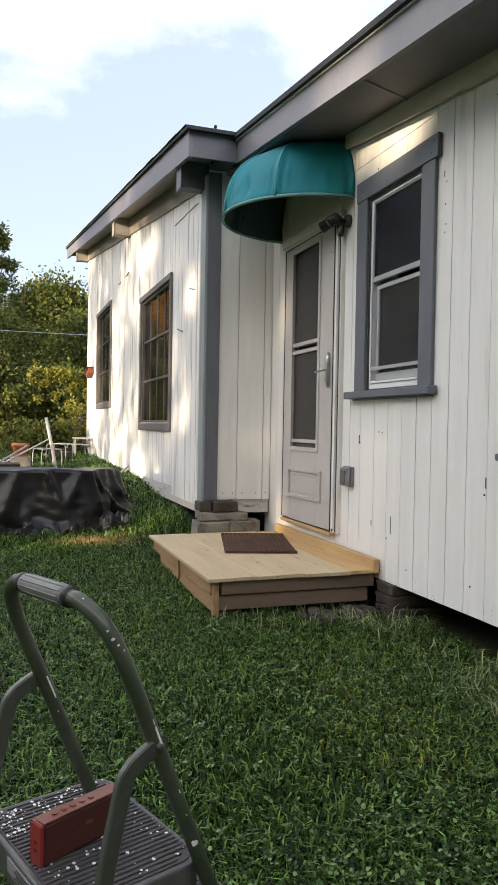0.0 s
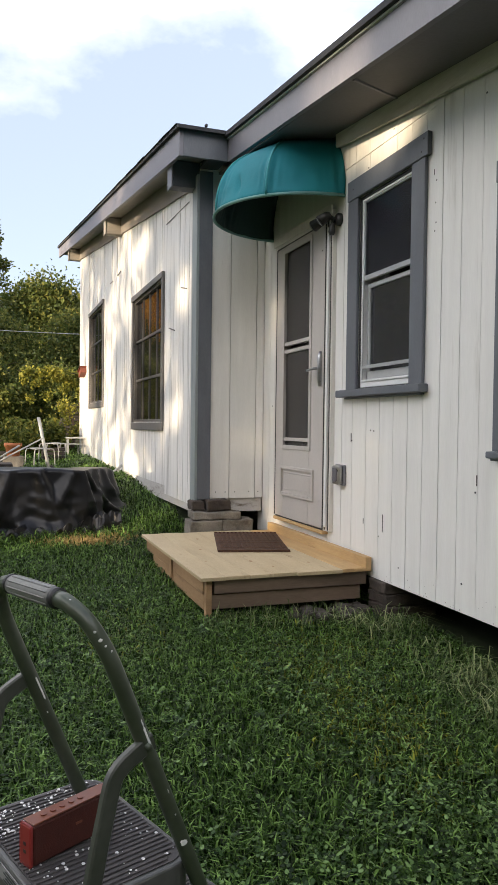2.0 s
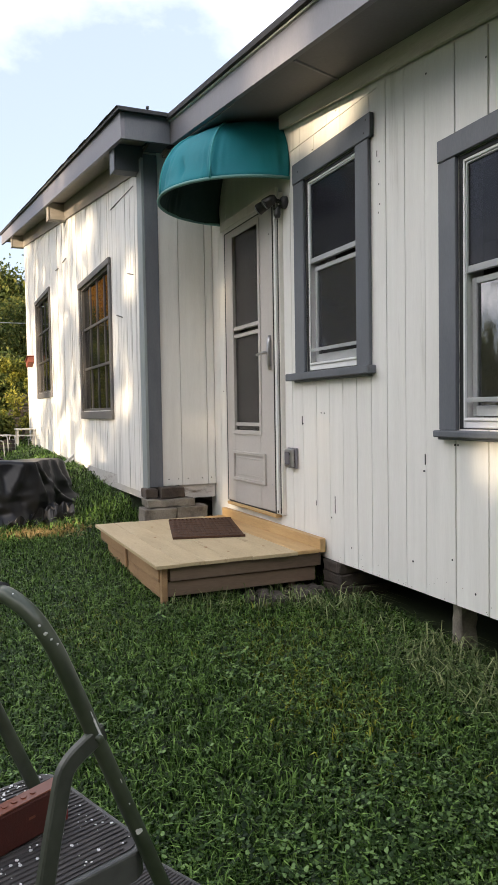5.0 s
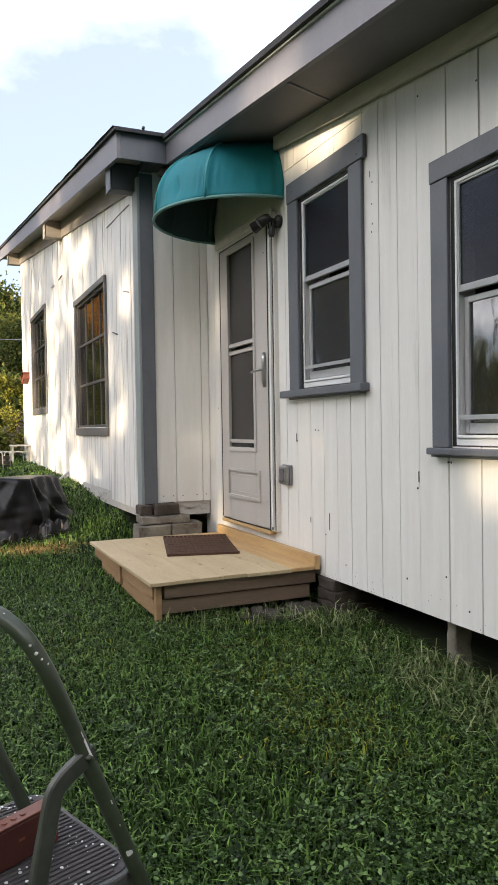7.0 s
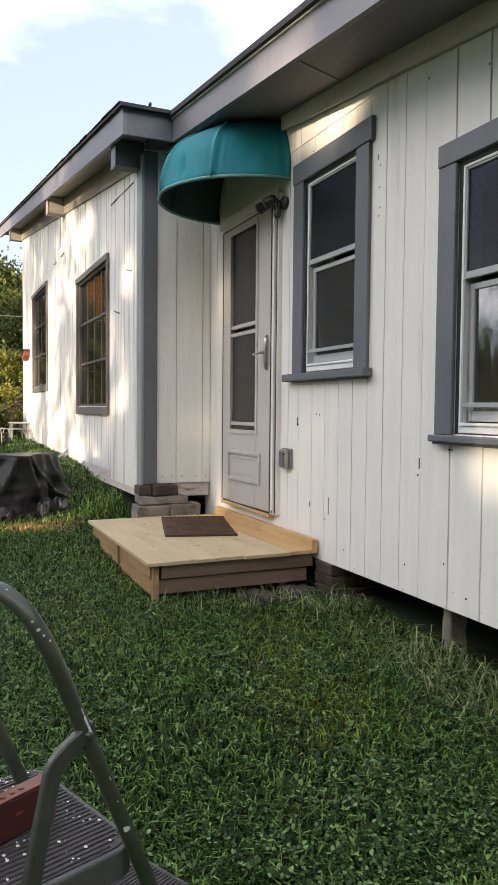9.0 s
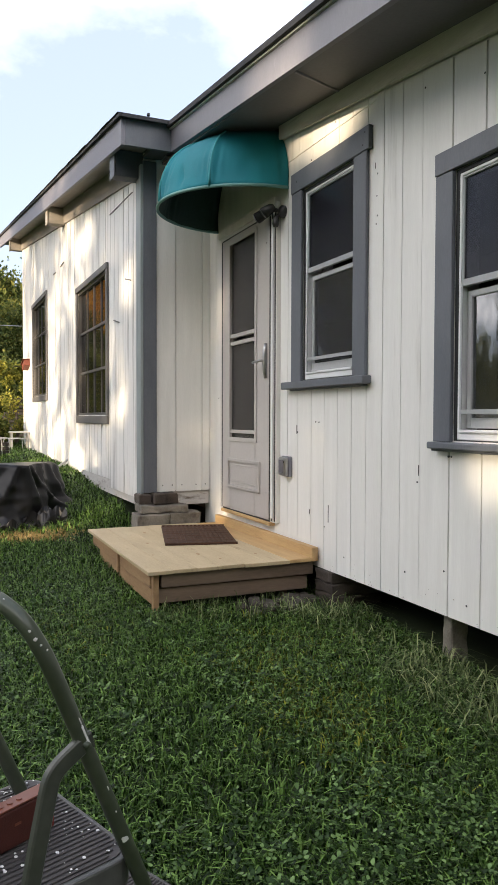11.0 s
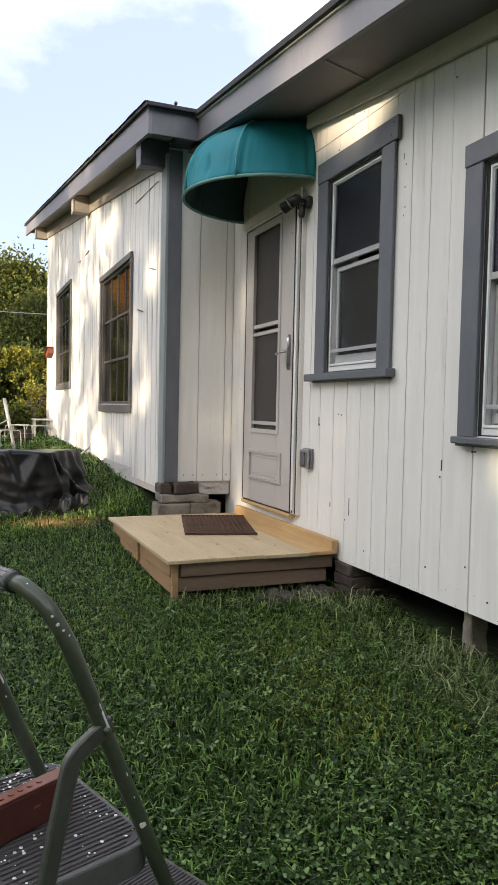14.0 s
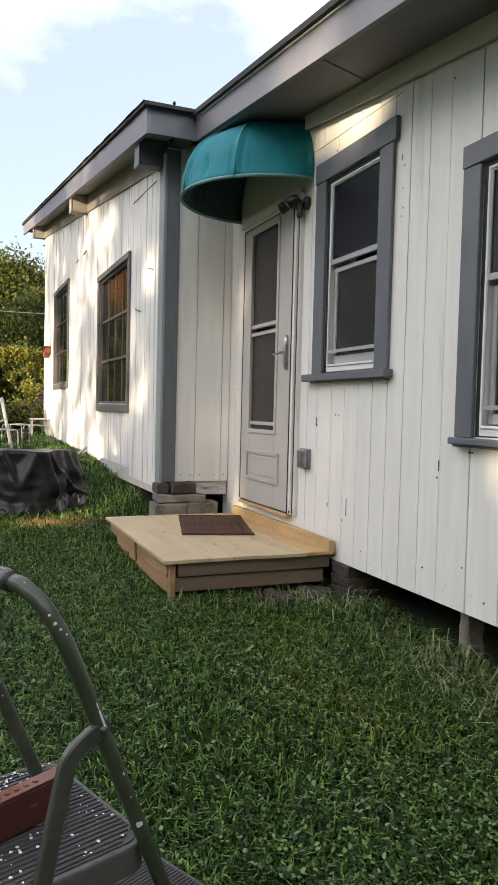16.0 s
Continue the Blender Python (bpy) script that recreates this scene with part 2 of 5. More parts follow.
TREAD = material("ribbed_tread_rubber", (0.040, 0.036, 0.034), (0.082, 0.074, 0.069), 9.0, 0.6, 0.2, stain=(0.24, 0.22, 0.21), stain_from=0.64, stain_scale=12)
PAINT_DROP = material("dried_white_paint", (0.72, 0.71, 0.69), (0.80, 0.79, 0.77), 20.0, 0.5, 0.2)
RED = material("red_plastic", (0.21, 0.022, 0.020), (0.27, 0.032, 0.026), 8.0, 0.45, 0.1)
RED_DARK = material("dark_red_speaker_mesh", (0.048, 0.010, 0.006), (0.080, 0.016, 0.009), 30.0, 0.65, 0.5, fine=500)
COPPER = material("copper_red_top", (0.15, 0.042, 0.020), (0.20, 0.062, 0.030), 10.0, 0.4, 0.1)
BARK = material("grey_brown_bark", (0.06, 0.045, 0.035), (0.13, 0.10, 0.08), 6.0, 0.9, 0.8, (3, 3, 0.7))
TERRA = material("terracotta", (0.36, 0.12, 0.05), (0.46, 0.18, 0.08), 6.0, 0.8, 0.3)
FENCE = material("old_fence_board", (0.016, 0.014, 0.012), (0.038, 0.032, 0.027), 4.0, 0.85, 0.5, (1, 1, 0.4))
PALE = material("pale_painted_metal", (0.28, 0.29, 0.29), (0.42, 0.42, 0.41), 5.0, 0.45, 0.1)
RUST = material("rust_red_paint", (0.16, 0.04, 0.022), (0.24, 0.065, 0.035), 10.0, 0.7, 0.3)
CURTAIN = material("dim_interior_curtain", (0.30, 0.29, 0.27), (0.42, 0.41, 0.38), 3.0, 0.9, 0.2, (8, 8, 0.4))
# the room's dimness is put into this dark base colour
ROOM = material("darkened_room_surface", (0.10, 0.095, 0.09), (0.14, 0.13, 0.12), 2.0, 0.9, 0.1)
STRAW = leafy("dry_straw", (0.30, 0.20, 0.08), (0.42, 0.30, 0.13), (0.50, 0.38, 0.18), 0.7, 0.15)
# wide random tones also stand in for lit tips and shaded blades
GRASS = leafy("lawn_grass", (0.007, 0.016, 0.003), (0.042, 0.090, 0.016), (0.220, 0.360, 0.090), 0.40, 0.18)
GRASS_YELLOW = leafy("yellowing_lawn_grass", (0.020, 0.027, 0.003), (0.115, 0.125, 0.010), (0.34, 0.36, 0.05), 0.45, 0.18)
GRASS_PALE = leafy("pale_long_grass", (0.05, 0.08, 0.024), (0.14, 0.18, 0.07), (0.40, 0.44, 0.22), 0.5, 0.2)
CLOVER = leafy("lawn_clover", (0.007, 0.018, 0.004), (0.043, 0.086, 0.023), (0.200, 0.315, 0.110), 0.42, 0.12)
# warm sunlight put into the leaf colour, for the window reflections
LEAF_GOLD = leafy("sunlit_gold_leaf", (0.25, 0.10, 0.015), (0.50, 0.24, 0.03), (0.70, 0.42, 0.07), 0.5, 0.4)
LEAF = leafy("tree_leaf", (0.035, 0.055, 0.014), (0.085, 0.110, 0.026), (0.19, 0.185, 0.045), 0.5, 0.35)
LEAF_VINE = leafy("vine_leaf", (0.08, 0.10, 0.02), (0.20, 0.205, 0.035), (0.38, 0.34, 0.065), 0.5, 0.4)


def glass_material(name, tint, rough=0.03, mirror=0.10, film_mix=0.1, film=(0.3, 0.3, 0.3), ripple=None, swell=0.3):
    """A dark pane: glossy by Fresnel over a tinted see-through layer."""
    m = bpy.data.materials.new(name)
    m.use_nodes = True
    n, l = m.node_tree.nodes, m.node_tree.links
    n.remove(n["Principled BSDF"])
    tr, gl, fr, ms = n.new("ShaderNodeBsdfTransparent"), n.new("ShaderNodeBsdfGlossy"), n.new("ShaderNodeFresnel"), n.new("ShaderNodeMixShader")
    tr.inputs["Color"].default_value = (*tint, 1)
    gl.inputs["Roughness"].default_value = rough
    fr.inputs["IOR"].default_value = 1.0 + mirror * 5
    l.new(fr.outputs[0], ms.inputs[0])
    l.new(tr.outputs[0], ms.inputs[1])
    l.new(gl.outputs[0], ms.inputs[2])
    if ripple:
        tc, mp, nz, bp = n.new("ShaderNodeTexCoord"), n.new("ShaderNodeMapping"), n.new("ShaderNodeTexNoise"), n.new("ShaderNodeBump")
        mp.inputs["Scale"].default_value = ripple
        nz.inputs["Scale"].default_value, nz.inputs["Detail"].default_value = 1.0, 2.0
        bp.inputs["Strength"].default_value, bp.inputs["Distance"].default_value = swell, 0.012
        l.new(tc.outputs["Object"], mp.inputs["Vector"])
        l.new(mp.outputs[0], nz.inputs["Vector"])
        l.new(nz.outputs["Fac"], bp.inputs["Height"])
        l.new(bp.outputs[0], gl.inputs["Normal"])
    # an even diffuse share of the film colour lifts the pane's tone
    df, md = n.new("ShaderNodeBsdfDiffuse"), n.new("ShaderNodeMixShader")
    df.inputs["Color"].default_value = (*film, 1)
    md.inputs[0].default_value = film_mix
    l.new(ms.outputs[0], md.inputs[1])
    l.new(df.outputs[0], md.inputs[2])
    l.new(md.outputs[0], n["Material Output"].inputs["Surface"])
    return m


# upper panes: dark tint and a weak, slightly rough mirror
DULL_PANE = glass_material("dull_dark_glass", (0.34, 0.35, 0.38), 0.14, 0.05, 0.07, (0.16, 0.16, 0.19))
OLD_PANE = glass_material("old_rippled_glass", (0.24, 0.25, 0.25), 0.02, 0.22, 0.03, (0.2, 0.2, 0.2), (9, 9, 1.5), 0.12)
FILM_PANE = glass_material("film_covered_glass", (0.30, 0.32, 0.31), 0.05, 0.36, 0.06, (0.25, 0.26, 0.26), (10, 10, 4), 0.16)
PANE = glass_material("window_glass", (0.50, 0.52, 0.52), film_mix=0.14, film=(0.22, 0.22, 0.23))
SCREEN = glass_material("fly_screen_glass", (0.40, 0.37, 0.35), 0.25, 0.08, 0.22, (0.20, 0.185, 0.175))


# ---- building helpers ----
def mesh_of(name, bm, mat, smooth=False):
    me = bpy.data.meshes.new(name)
    bmesh.ops.recalc_face_normals(bm, faces=bm.faces)
    bm.to_mesh(me)
    bm.free()
    me.materials.append(mat)
    if smooth:
        me.polygons.foreach_set("use_smooth", [True] * len(me.polygons))
    return me


def part(name, bm, mat, parent=None, label="", smooth=False):
    ob = new(name, mesh_of(name, bm, mat, smooth))
    ob.parent = parent
    if label:
        ob["label"] = label
    return ob


def thing(name, label, category, group="", kind="", at=(0, 0, 0)):
    ob = new(name)
    ob.location = at
    return tagged(ob, label, category, group, kind)


def box(bm, x0, x1, y0, y1, z0, z1, bevel=0.0, seg=1):
    r = bmesh.ops.create_cube(bm, size=1.0)
    for v in r["verts"]:
        v.co = Vector((x0 + (v.co.x + 0.5) * (x1 - x0), y0 + (v.co.y + 0.5) * (y1 - y0), z0 + (v.co.z + 0.5) * (z1 - z0)))
    if bevel:
        es = {e for v in r["verts"] for e in v.link_edges}
        bmesh.ops.bevel(bm, geom=list(es), offset=bevel, segments=seg, affect="EDGES", profile=0.5)
    return bm


def abox(*a, **k):
    return box(bmesh.new(), *a, **k)


def slant(bm, x0, x1, y0, y1, bottom, top, cuts=1):
    """A board along y whose bottom and top follow functions of y."""
    rings = []
    for i in range(cuts + 1):
        y = y0 + (y1 - y0) * i / cuts
        rings.append([bm.verts.new((x, y, z)) for x, z in ((x0, bottom(y)), (x1, bottom(y)), (x1, top(y)), (x0, top(y)))])
    for a, b in zip(rings, rings[1:]):
        for i in range(4):
            bm.faces.new((a[i], a[(i + 1) % 4], b[(i + 1) % 4], b[i]))
    bm.faces.new(rings[0])
    bm.faces.new(rings[-1][::-1])
    return bm


def sweep(bm, pts, r, sides=12, flat=1.0, close=False):
    """A tube along points; flat squeezes it across its second axis."""
    pts = [Vector(p) for p in pts]
    rings, up = [], Vector((0.13, 0.21, 0.97))
    for i, p in enumerate(pts):
        a, b = pts[max(i - 1, 0)], pts[min(i + 1, len(pts) - 1)]
        if close:
            a, b = pts[i - 1], pts[(i + 1) % len(pts)]
        d = (b - a).normalized()
        s = d.cross(up).normalized()
        up = s.cross(d)
        rr = r[i] if isinstance(r, (list, tuple)) else r
        rings.append([bm.verts.new(p + rr * (math.cos(t) * s + flat * math.sin(t) * up)) for t in [2 * math.pi * k / sides for k in range(sides)]])
    pairs = list(zip(rings, rings[1:])) + ([(rings[-1], rings[0])] if close else [])
    for a, b in pairs:
        for k in range(sides):
            bm.faces.new((a[k], a[(k + 1) % sides], b[(k + 1) % sides], b[k]))
    if not close:
        bm.faces.new(rings[0][::-1])
        bm.faces.new(rings[-1])
    return bm


def strap(bm, pts, w, t):
    """A flat bar along points in a plane of constant x: w wide in that plane, t thick across it."""
    rings = []
    for i, p in enumerate(pts):
        a, b_ = Vector(pts[max(i - 1, 0)]), Vector(pts[min(i + 1, len(pts) - 1)])
        d = (b_ - a).normalized()
        n = Vector((0, -d.z, d.y)) * w / 2
        x = Vector((t / 2, 0, 0))
        p = Vector(p)
        rings.append([bm.verts.new(q) for q in (p - n - x, p - n * 0.8 - x * 1.5, p + n * 0.8 - x * 1.5, p + n - x, p + n + x, p - n + x)])
    for a, b_ in zip(rings, rings[1:]):
        for k in range(6):
            bm.faces.new((a[k], a[(k + 1) % 6], b_[(k + 1) % 6], b_[k]))
    bm.faces.new(rings[0][::-1])
    bm.faces.new(rings[-1])
    return bm


def smooth_path(pts, n=6):
    """Points of a Catmull-Rom curve through pts."""
    pts, out = [Vector(p) for p in pts], []
    for i in range(len(pts) - 1):
        p0, p1, p2, p3 = pts[max(i - 1, 0)], pts[i], pts[i + 1], pts[min(i + 2, len(pts) - 1)]
        for k in range(n):
            t = k / n
            out.append(0.5 * ((2 * p1) + (p2 - p0) * t + (2 * p0 - 5 * p1 + 4 * p2 - p3) * t * t + (3 * p1 - p0 - 3 * p2 + p3) * t ** 3))
    return out + [pts[-1]]


def soup(name, verts, faces, mat):
    me = bpy.data.meshes.new(name)
    me.from_pydata(verts.tolist() if hasattr(verts, "tolist") else verts, [], faces.tolist() if hasattr(faces, "tolist") else faces)
    me.materials.append(mat)
    return me


# ---- ground ----
def ground_z(x, y):
    """The lawn rises gently away from the near end and along the house."""
    far = max(0.0, y - 16.0)
    rise = max(0.0, min(1.0, (y - 5.9) / 0.8))
    mound = 0.15 * rise * rise * (3 - 2 * rise) * math.exp(-((x + 0.55) / 0.42) ** 2) * max(0.0, min(1.0, (13.0 - y) / 4))
    return -0.115 + 0.056 * (y - 1.5) - 0.05 * far + mound + 0.012 * noise.noise(Vector((x * 0.9, y * 0.9, 0)))


def eave(y):
    """The underside of the sloping roof edge."""
    return 3.050 + (0.124 if y < 5.66 else 0.138) * (y - 5.66)


bm = bmesh.new()
xs = [-3000, -300, -60, -25, -14] + [-8 + 0.4 * i for i in range(41)] + [14, 25, 60, 300, 3000]
ys = [-3000, -300, -60, -20, -8] + [-4 + 0.4 * i for i in range(66)] + [26, 32, 45, 70, 300, 3000]
grid = [[bm.verts.new((x, y, ground_z(x, y) if -60 < y < 46 else ground_z(x, max(-60, min(45, y))))) for x in xs] for y in ys]
for i in range(len(ys) - 1):
    for j in range(len(xs) - 1):
        bm.faces.new((grid[i][j], grid[i][j + 1], grid[i + 1][j + 1], grid[i + 1][j]))
tagged(part("ground", bm, SOIL, smooth=True), "rising lawn with bare earth showing through", "ground", kind="structure")

# ---- the walls ----
WB = 0.224                                   # bottom edge of the siding on the long wall
D0, D1, DB, DT = 4.79, 5.645, 0.42, 2.43     # door opening
A0, A1, AB, AT = 3.80, 4.39, 1.325, 2.47     # small window
B0, B1, BB, BT = 1.95, 2.998, 1.0, 2.16       # large window
X2, Y2, YE = -0.56, 6.0, 14.0                # addition: face, return wall, far end
F0, F1, FB, FT = 7.23, 8.68, 1.12, 2.47      # addition's windows
G0, G1, GB, GT = 11.05, 12.52, 1.42, 2.82


def pieces(lo, hi, bottom, top, holes):
    """The stretches of a board from lo to hi that the openings leave."""
    cuts = sorted((max(bottom, h[2]), h[3]) for h in holes if h[0] < hi - 1e-4 and h[1] > lo + 1e-4)
    z, out = bottom, []
    for a, b in cuts:
        if a > z + 0.01:
            out.append((z, a, True))
        z = b
    out.append((z, top, False))
    return out


def backing(bm, x0, x1, y0, y1, bottom, holes):
    edges = sorted({y0, y1, *[h[0] for h in holes], *[h[1] for h in holes]})
    for a, b in zip(edges, edges[1:]):
        for z0, z1, flat in pieces(a, b, bottom, None, holes):
            slant(bm, x0, x1, a, b, lambda y, z=z0: z, (lambda y, z=z1: z) if flat else (lambda y: eave(y) - 0.004))
    return bm


def siding(parent, x, ys, bottom, top, holes, gap, mat, rough=0.0012):
    """Vertical boards with narrow grooves between them; ys are the groove centres."""
    ys = sorted({*ys, *[h[0] for h in holes], *[h[1] for h in holes]})
    stops = {h[0] for h in holes} | {h[1] for h in holes}
    for a, b in zip(ys, ys[1:]):
        if b - a < 0.012:
            continue
        g0 = 0.0 if a in stops else gap(a) / 2
        g1 = 0.0 if b in stops else gap(b) / 2
        for z0, z1, flat in pieces(a, b, bottom, None, holes):
            w = random.uniform(-rough, rough)
            bm = slant(bmesh.new(), x + w, x + 0.0125, a + g0, b - g1, lambda y, z=z0: z, (lambda y, z=z1: z) if flat else top)
            part("board", bm, mat, parent)


holes_main = [(D0, D1, WB, DT), (A0, A1, AB, AT), (B0, B1, BB, BT)]
wall = part("wall_main", backing(bmesh.new(), 0.0125, 0.13, -3.0, 6.14, WB + 0.004, [(D0, D1, DB, DT)] + holes_main[1:]), WHITE)
tagged(wall, "white painted vertical wood siding with narrow grooves", "wall", kind="structure")
deep = [3.235, 3.025, 2.818, 2.61]
fine_grooves = [3.39, 3.545, 3.69, 3.835, 3.98, 4.13, 4.285, 4.46, 4.60, 5.70, 5.86]
grooves = deep + fine_grooves + [2.61 - 0.205 * i for i in range(1, 27)]
siding(wall, 0.0, grooves + [-3.0, 6.0], WB, lambda y: eave(y) - 0.07, [(D0, D1, DB, DT), (3.62, 4.62, 2.699, 2.7035)] + holes_main[1:], lambda y: 0.009 if y < 3.2 else 0.004, WHITE)

nail_mesh = mesh_of("nail_head", sweep(bmesh.new(), [(0.004, 0, 0), (-0.0015, 0, 0)], 0.005, 8), BLACK)
for y, z in ((4.229, 1.075), (4.19, 1.072), (4.46, 1.01), (3.60, 2.33), (3.605, 2.22), (3.60, 2.12), (3.61, 2.08), (4.02, 2.74), (4.30, 2.62), (3.05, 0.42), (3.25, 0.80), (3.34, 0.36),
             (3.03, 0.93), (3.01, 0.93), (3.9, 0.33), (4.12, 0.47), (5.72, 1.55), (5.80, 1.25), (2.83, 2.50), (3.22, 2.60), (2.90, 0.30)):
    n_ob = new("nail_head", nail_mesh)
    n_ob.parent, n_ob.location = wall, (0, y, z)

speck_mesh = mesh_of("dirt_speck", sweep(bmesh.new(), [(0.003, 0, 0), (-0.0012, 0, 0)], 0.0016, 6), FRIEZE)
speck_rng = random.Random(9)
for k in range(46):
    n_ob = new("dirt_speck", speck_mesh)
    n_ob.parent = wall
    n_ob.location = (0, 2.5 + 1.65 * speck_rng.random() ** 0.7, WB + 0.008 + 0.085 * speck_rng.random() ** 2)
    n_ob.scale = (1, speck_rng.uniform(0.5, 1.6), speck_rng.uniform(0.5, 2.2))

for y, z, h in ((4.075, 0.50, 0.10), (4.47, 1.0, 0.055), (4.30, 0.52, 0.03), (3.24, 0.83, 0.05), (3.62, 2.36, 0.03)):
    part("scratch", abox(-0.0022, 0.002, y - 0.0025, y + 0.0025, z, z + h), BRONZE, wall)

wall2 = new("wall_return", mesh_of("wall_return", abox(X2 + 0.0125, -0.004, Y2 + 0.0125, Y2 + 0.12, 0.515, eave(Y2) + 0.05), WHITE))
tagged(wall2, "white painted siding on the short return wall", "wall", kind="structure")
xr = [-0.455, -0.291, -0.07, 0.0]
for a, b in zip(xr, xr[1:]):
    part("board", abox(a + 0.004, b - 0.004, Y2, Y2 + 0.0125, 0.51, eave(Y2) + 0.05), WHITE, wall2)

for x in (-0.40, -0.32, -0.24, -0.12, -0.04):
    n_ob = new("nail_head", nail_mesh)
    n_ob.parent, n_ob.matrix_basis = wall2, pose(x, Y2, 0.56, 0, 0, 90)

holes_add = [(F0, F1, FB, FT), (G0, G1, GB, GT)]
wall3 = part("wall_addition", backing(bmesh.new(), X2 + 0.0125, X2 + 0.13, Y2 + 0.12, YE, 0.53, holes_add), WHITE)
tagged(wall3, "white painted board siding with worn streaks in dappled sun", "wall", kind="structure")
gy = [Y2 + 0.11, 6.26, 6.42, 6.58, 6.74, 6.92, 7.10] + [7.10 + 0.2 * i for i in range(1, 35)] + [YE]
siding(wall3, X2 - 0.004, [y for y in gy if y < 7.11], 0.45, lambda y: eave(y) - 0.04, [], lambda y: 0.008, WHITE_OLD, 0.003)
siding(wall3, X2, [y for y in gy if y > 7.09], 0.525, lambda y: eave(y) - 0.04, holes_add, lambda y: 0.009, WHITE_OLD, 0.003)
for ya, yb, za, zb in ((6.34, 6.52, 2.222, 2.262), (6.73, 6.95, 1.922, 1.968), (9.6, 9.85, 3.0, 2.99), (10.2, 10.42, 2.985, 2.995)):
    part("nick", sweep(bmesh.new(), [(X2 - 0.006, ya, za), (X2 - 0.006, yb, zb)], 0.006, 5), BRONZE, wall3)
part("slanted_joint", sweep(bmesh.new(), [(X2 - 0.0065, 6.28, 2.917), (X2 - 0.0065, 7.09, 2.94)], 0.004, 5), BRONZE, wall3)
end_wall = part("wall_far_end", abox(X2, 6.0, YE - 0.12, YE, 0.3, eave(YE) - 0.1), WHITE)
tagged(end_wall, "white painted end wall", "wall", kind="structure")
back_wall = part("wall_back", abox(6.0, 6.12, -3.0, YE, -0.4, 2.6), WHITE)
tagged(back_wall, "white painted rear wall", "wall", kind="structure")
near_wall = part("wall_near_end", abox(0.13, 6.0, -3.0, -2.88, -0.4, 1.95), WHITE)
tagged(near_wall, "white painted near end wall", "wall", kind="structure")
# room added inside, its dimness put into the colour
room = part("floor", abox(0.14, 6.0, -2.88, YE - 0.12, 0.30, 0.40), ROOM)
tagged(room, "interior floor coloured dark for a dim room", "floor", kind="structure")
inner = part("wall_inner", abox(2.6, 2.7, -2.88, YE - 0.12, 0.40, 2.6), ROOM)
tagged(inner, "interior partition coloured dark for a dim room", "wall", kind="structure")

# skirt and crawl space
skirt = part("skirt_board", abox(X2 + 0.004, X2 + 0.05, 6.10, 13.9, 0.39, 0.522), SKIRT)
tagged(skirt, "peeling white skirt board under the siding", "skirt board", kind="structure")
rim = part("rim_board", abox(-0.45, -0.004, Y2 + 0.02, Y2 + 0.06, 0.40, 0.508), SKIRT)
tagged(rim, "weathered rim board under the return wall", "rim board", kind="structure")
# thin dark sheet stands in for the darkness under the floor
crawl = part("crawlspace_back", abox(0.75, 0.80, -2.9, YE - 0.2, -0.5, 0.30), CRAWL)
tagged(crawl, "dark sheet backing the unlit crawl space", "foundation", kind="structure")

# ---- roof ----
roof = part("roof", slant(slant(bmesh.new(), -0.475, 6.4, -3.3, 5.655, lambda y: eave(y) + 0.172, lambda y: eave(y) + 0.205, 4),
                          -0.835, 6.4, 5.60, 15.6, lambda y: eave(y) + 0.186, lambda y: eave(y) + 0.212, 4), SHINGLE)
tagged(roof, "dark asphalt shingle roof with a low slope", "roof", kind="structure")
# ragged shingle edge on the addition's roof
for i in range(34):
    y = 5.62 + i * 0.29
    b = bmesh.new()
    lift = random.uniform(0.0, 0.003)
    slant(b, -0.842 - random.uniform(0, 0.008), -0.6, y, y + 0.288, lambda q: eave(q) + 0.2125, lambda q, k=lift: eave(q) + 0.217 + k)
    part("shingle", b, SHINGLE, roof)
sweep(b2 := bmesh.new(), [(-0.62, 5.62, eave(5.66) + 0.22), (-0.615, 5.625, eave(5.66) + 0.235)], 0.012, 6)
part("vent_stub", b2, BLACK, roof)
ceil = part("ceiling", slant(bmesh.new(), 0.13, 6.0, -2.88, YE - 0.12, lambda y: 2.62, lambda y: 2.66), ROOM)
tagged(ceil, "interior ceiling coloured dark for a dim room", "ceiling", kind="structure")

fascia = part("fascia_main", slant(bmesh.new(), -0.44, -0.41, -3.3, 5.655, eave, lambda y: eave(y) + 0.160), GREY)
tagged(fascia, "grey painted fascia board along the sloping roof edge", "fascia", kind="structure")
part("drip_edge", slant(bmesh.new(), -0.452, -0.40, -3.3, 5.655, lambda y: eave(y) + 0.161, lambda y: eave(y) + 0.171), VINYL, fascia, "white metal drip edge")
sb = slant(bmesh.new(), -0.409, -0.002, -3.3, 5.98, lambda y: eave(min(y, 5.66)) + 0.012, lambda y: eave(min(y, 5.66)) + 0.03, 4)
for v in sb.verts:
    v.co.z += 0.035 * (v.co.x > -0.1)
soffit = part("soffit_main", sb, GREY_DARK)
tagged(soffit, "dark painted plywood soffit", "soffit", kind="structure")
part("seam_batten", sweep(bmesh.new(), [(-0.40, 3.74, eave(3.74) + 0.010), (-0.03, 3.95, eave(3.95) + 0.040)], 0.010, 6), GREY, soffit)
frieze = part("frieze_board", slant(bmesh.new(), -0.022, -0.002, -3.0, 4.70, lambda y: eave(y) - 0.062, lambda y: eave(y) + 0.044), EAVE_BOARD)
tagged(frieze, "weathered frieze board under the soffit", "frieze", kind="structure")

fascia2 = part("fascia_addition", slant(bmesh.new(), -0.81, -0.78, 5.65, 15.55, eave, lambda y: eave(y) + 0.185), GREY)
tagged(fascia2, "grey fascia of the addition with peeling paint", "fascia", kind="structure")
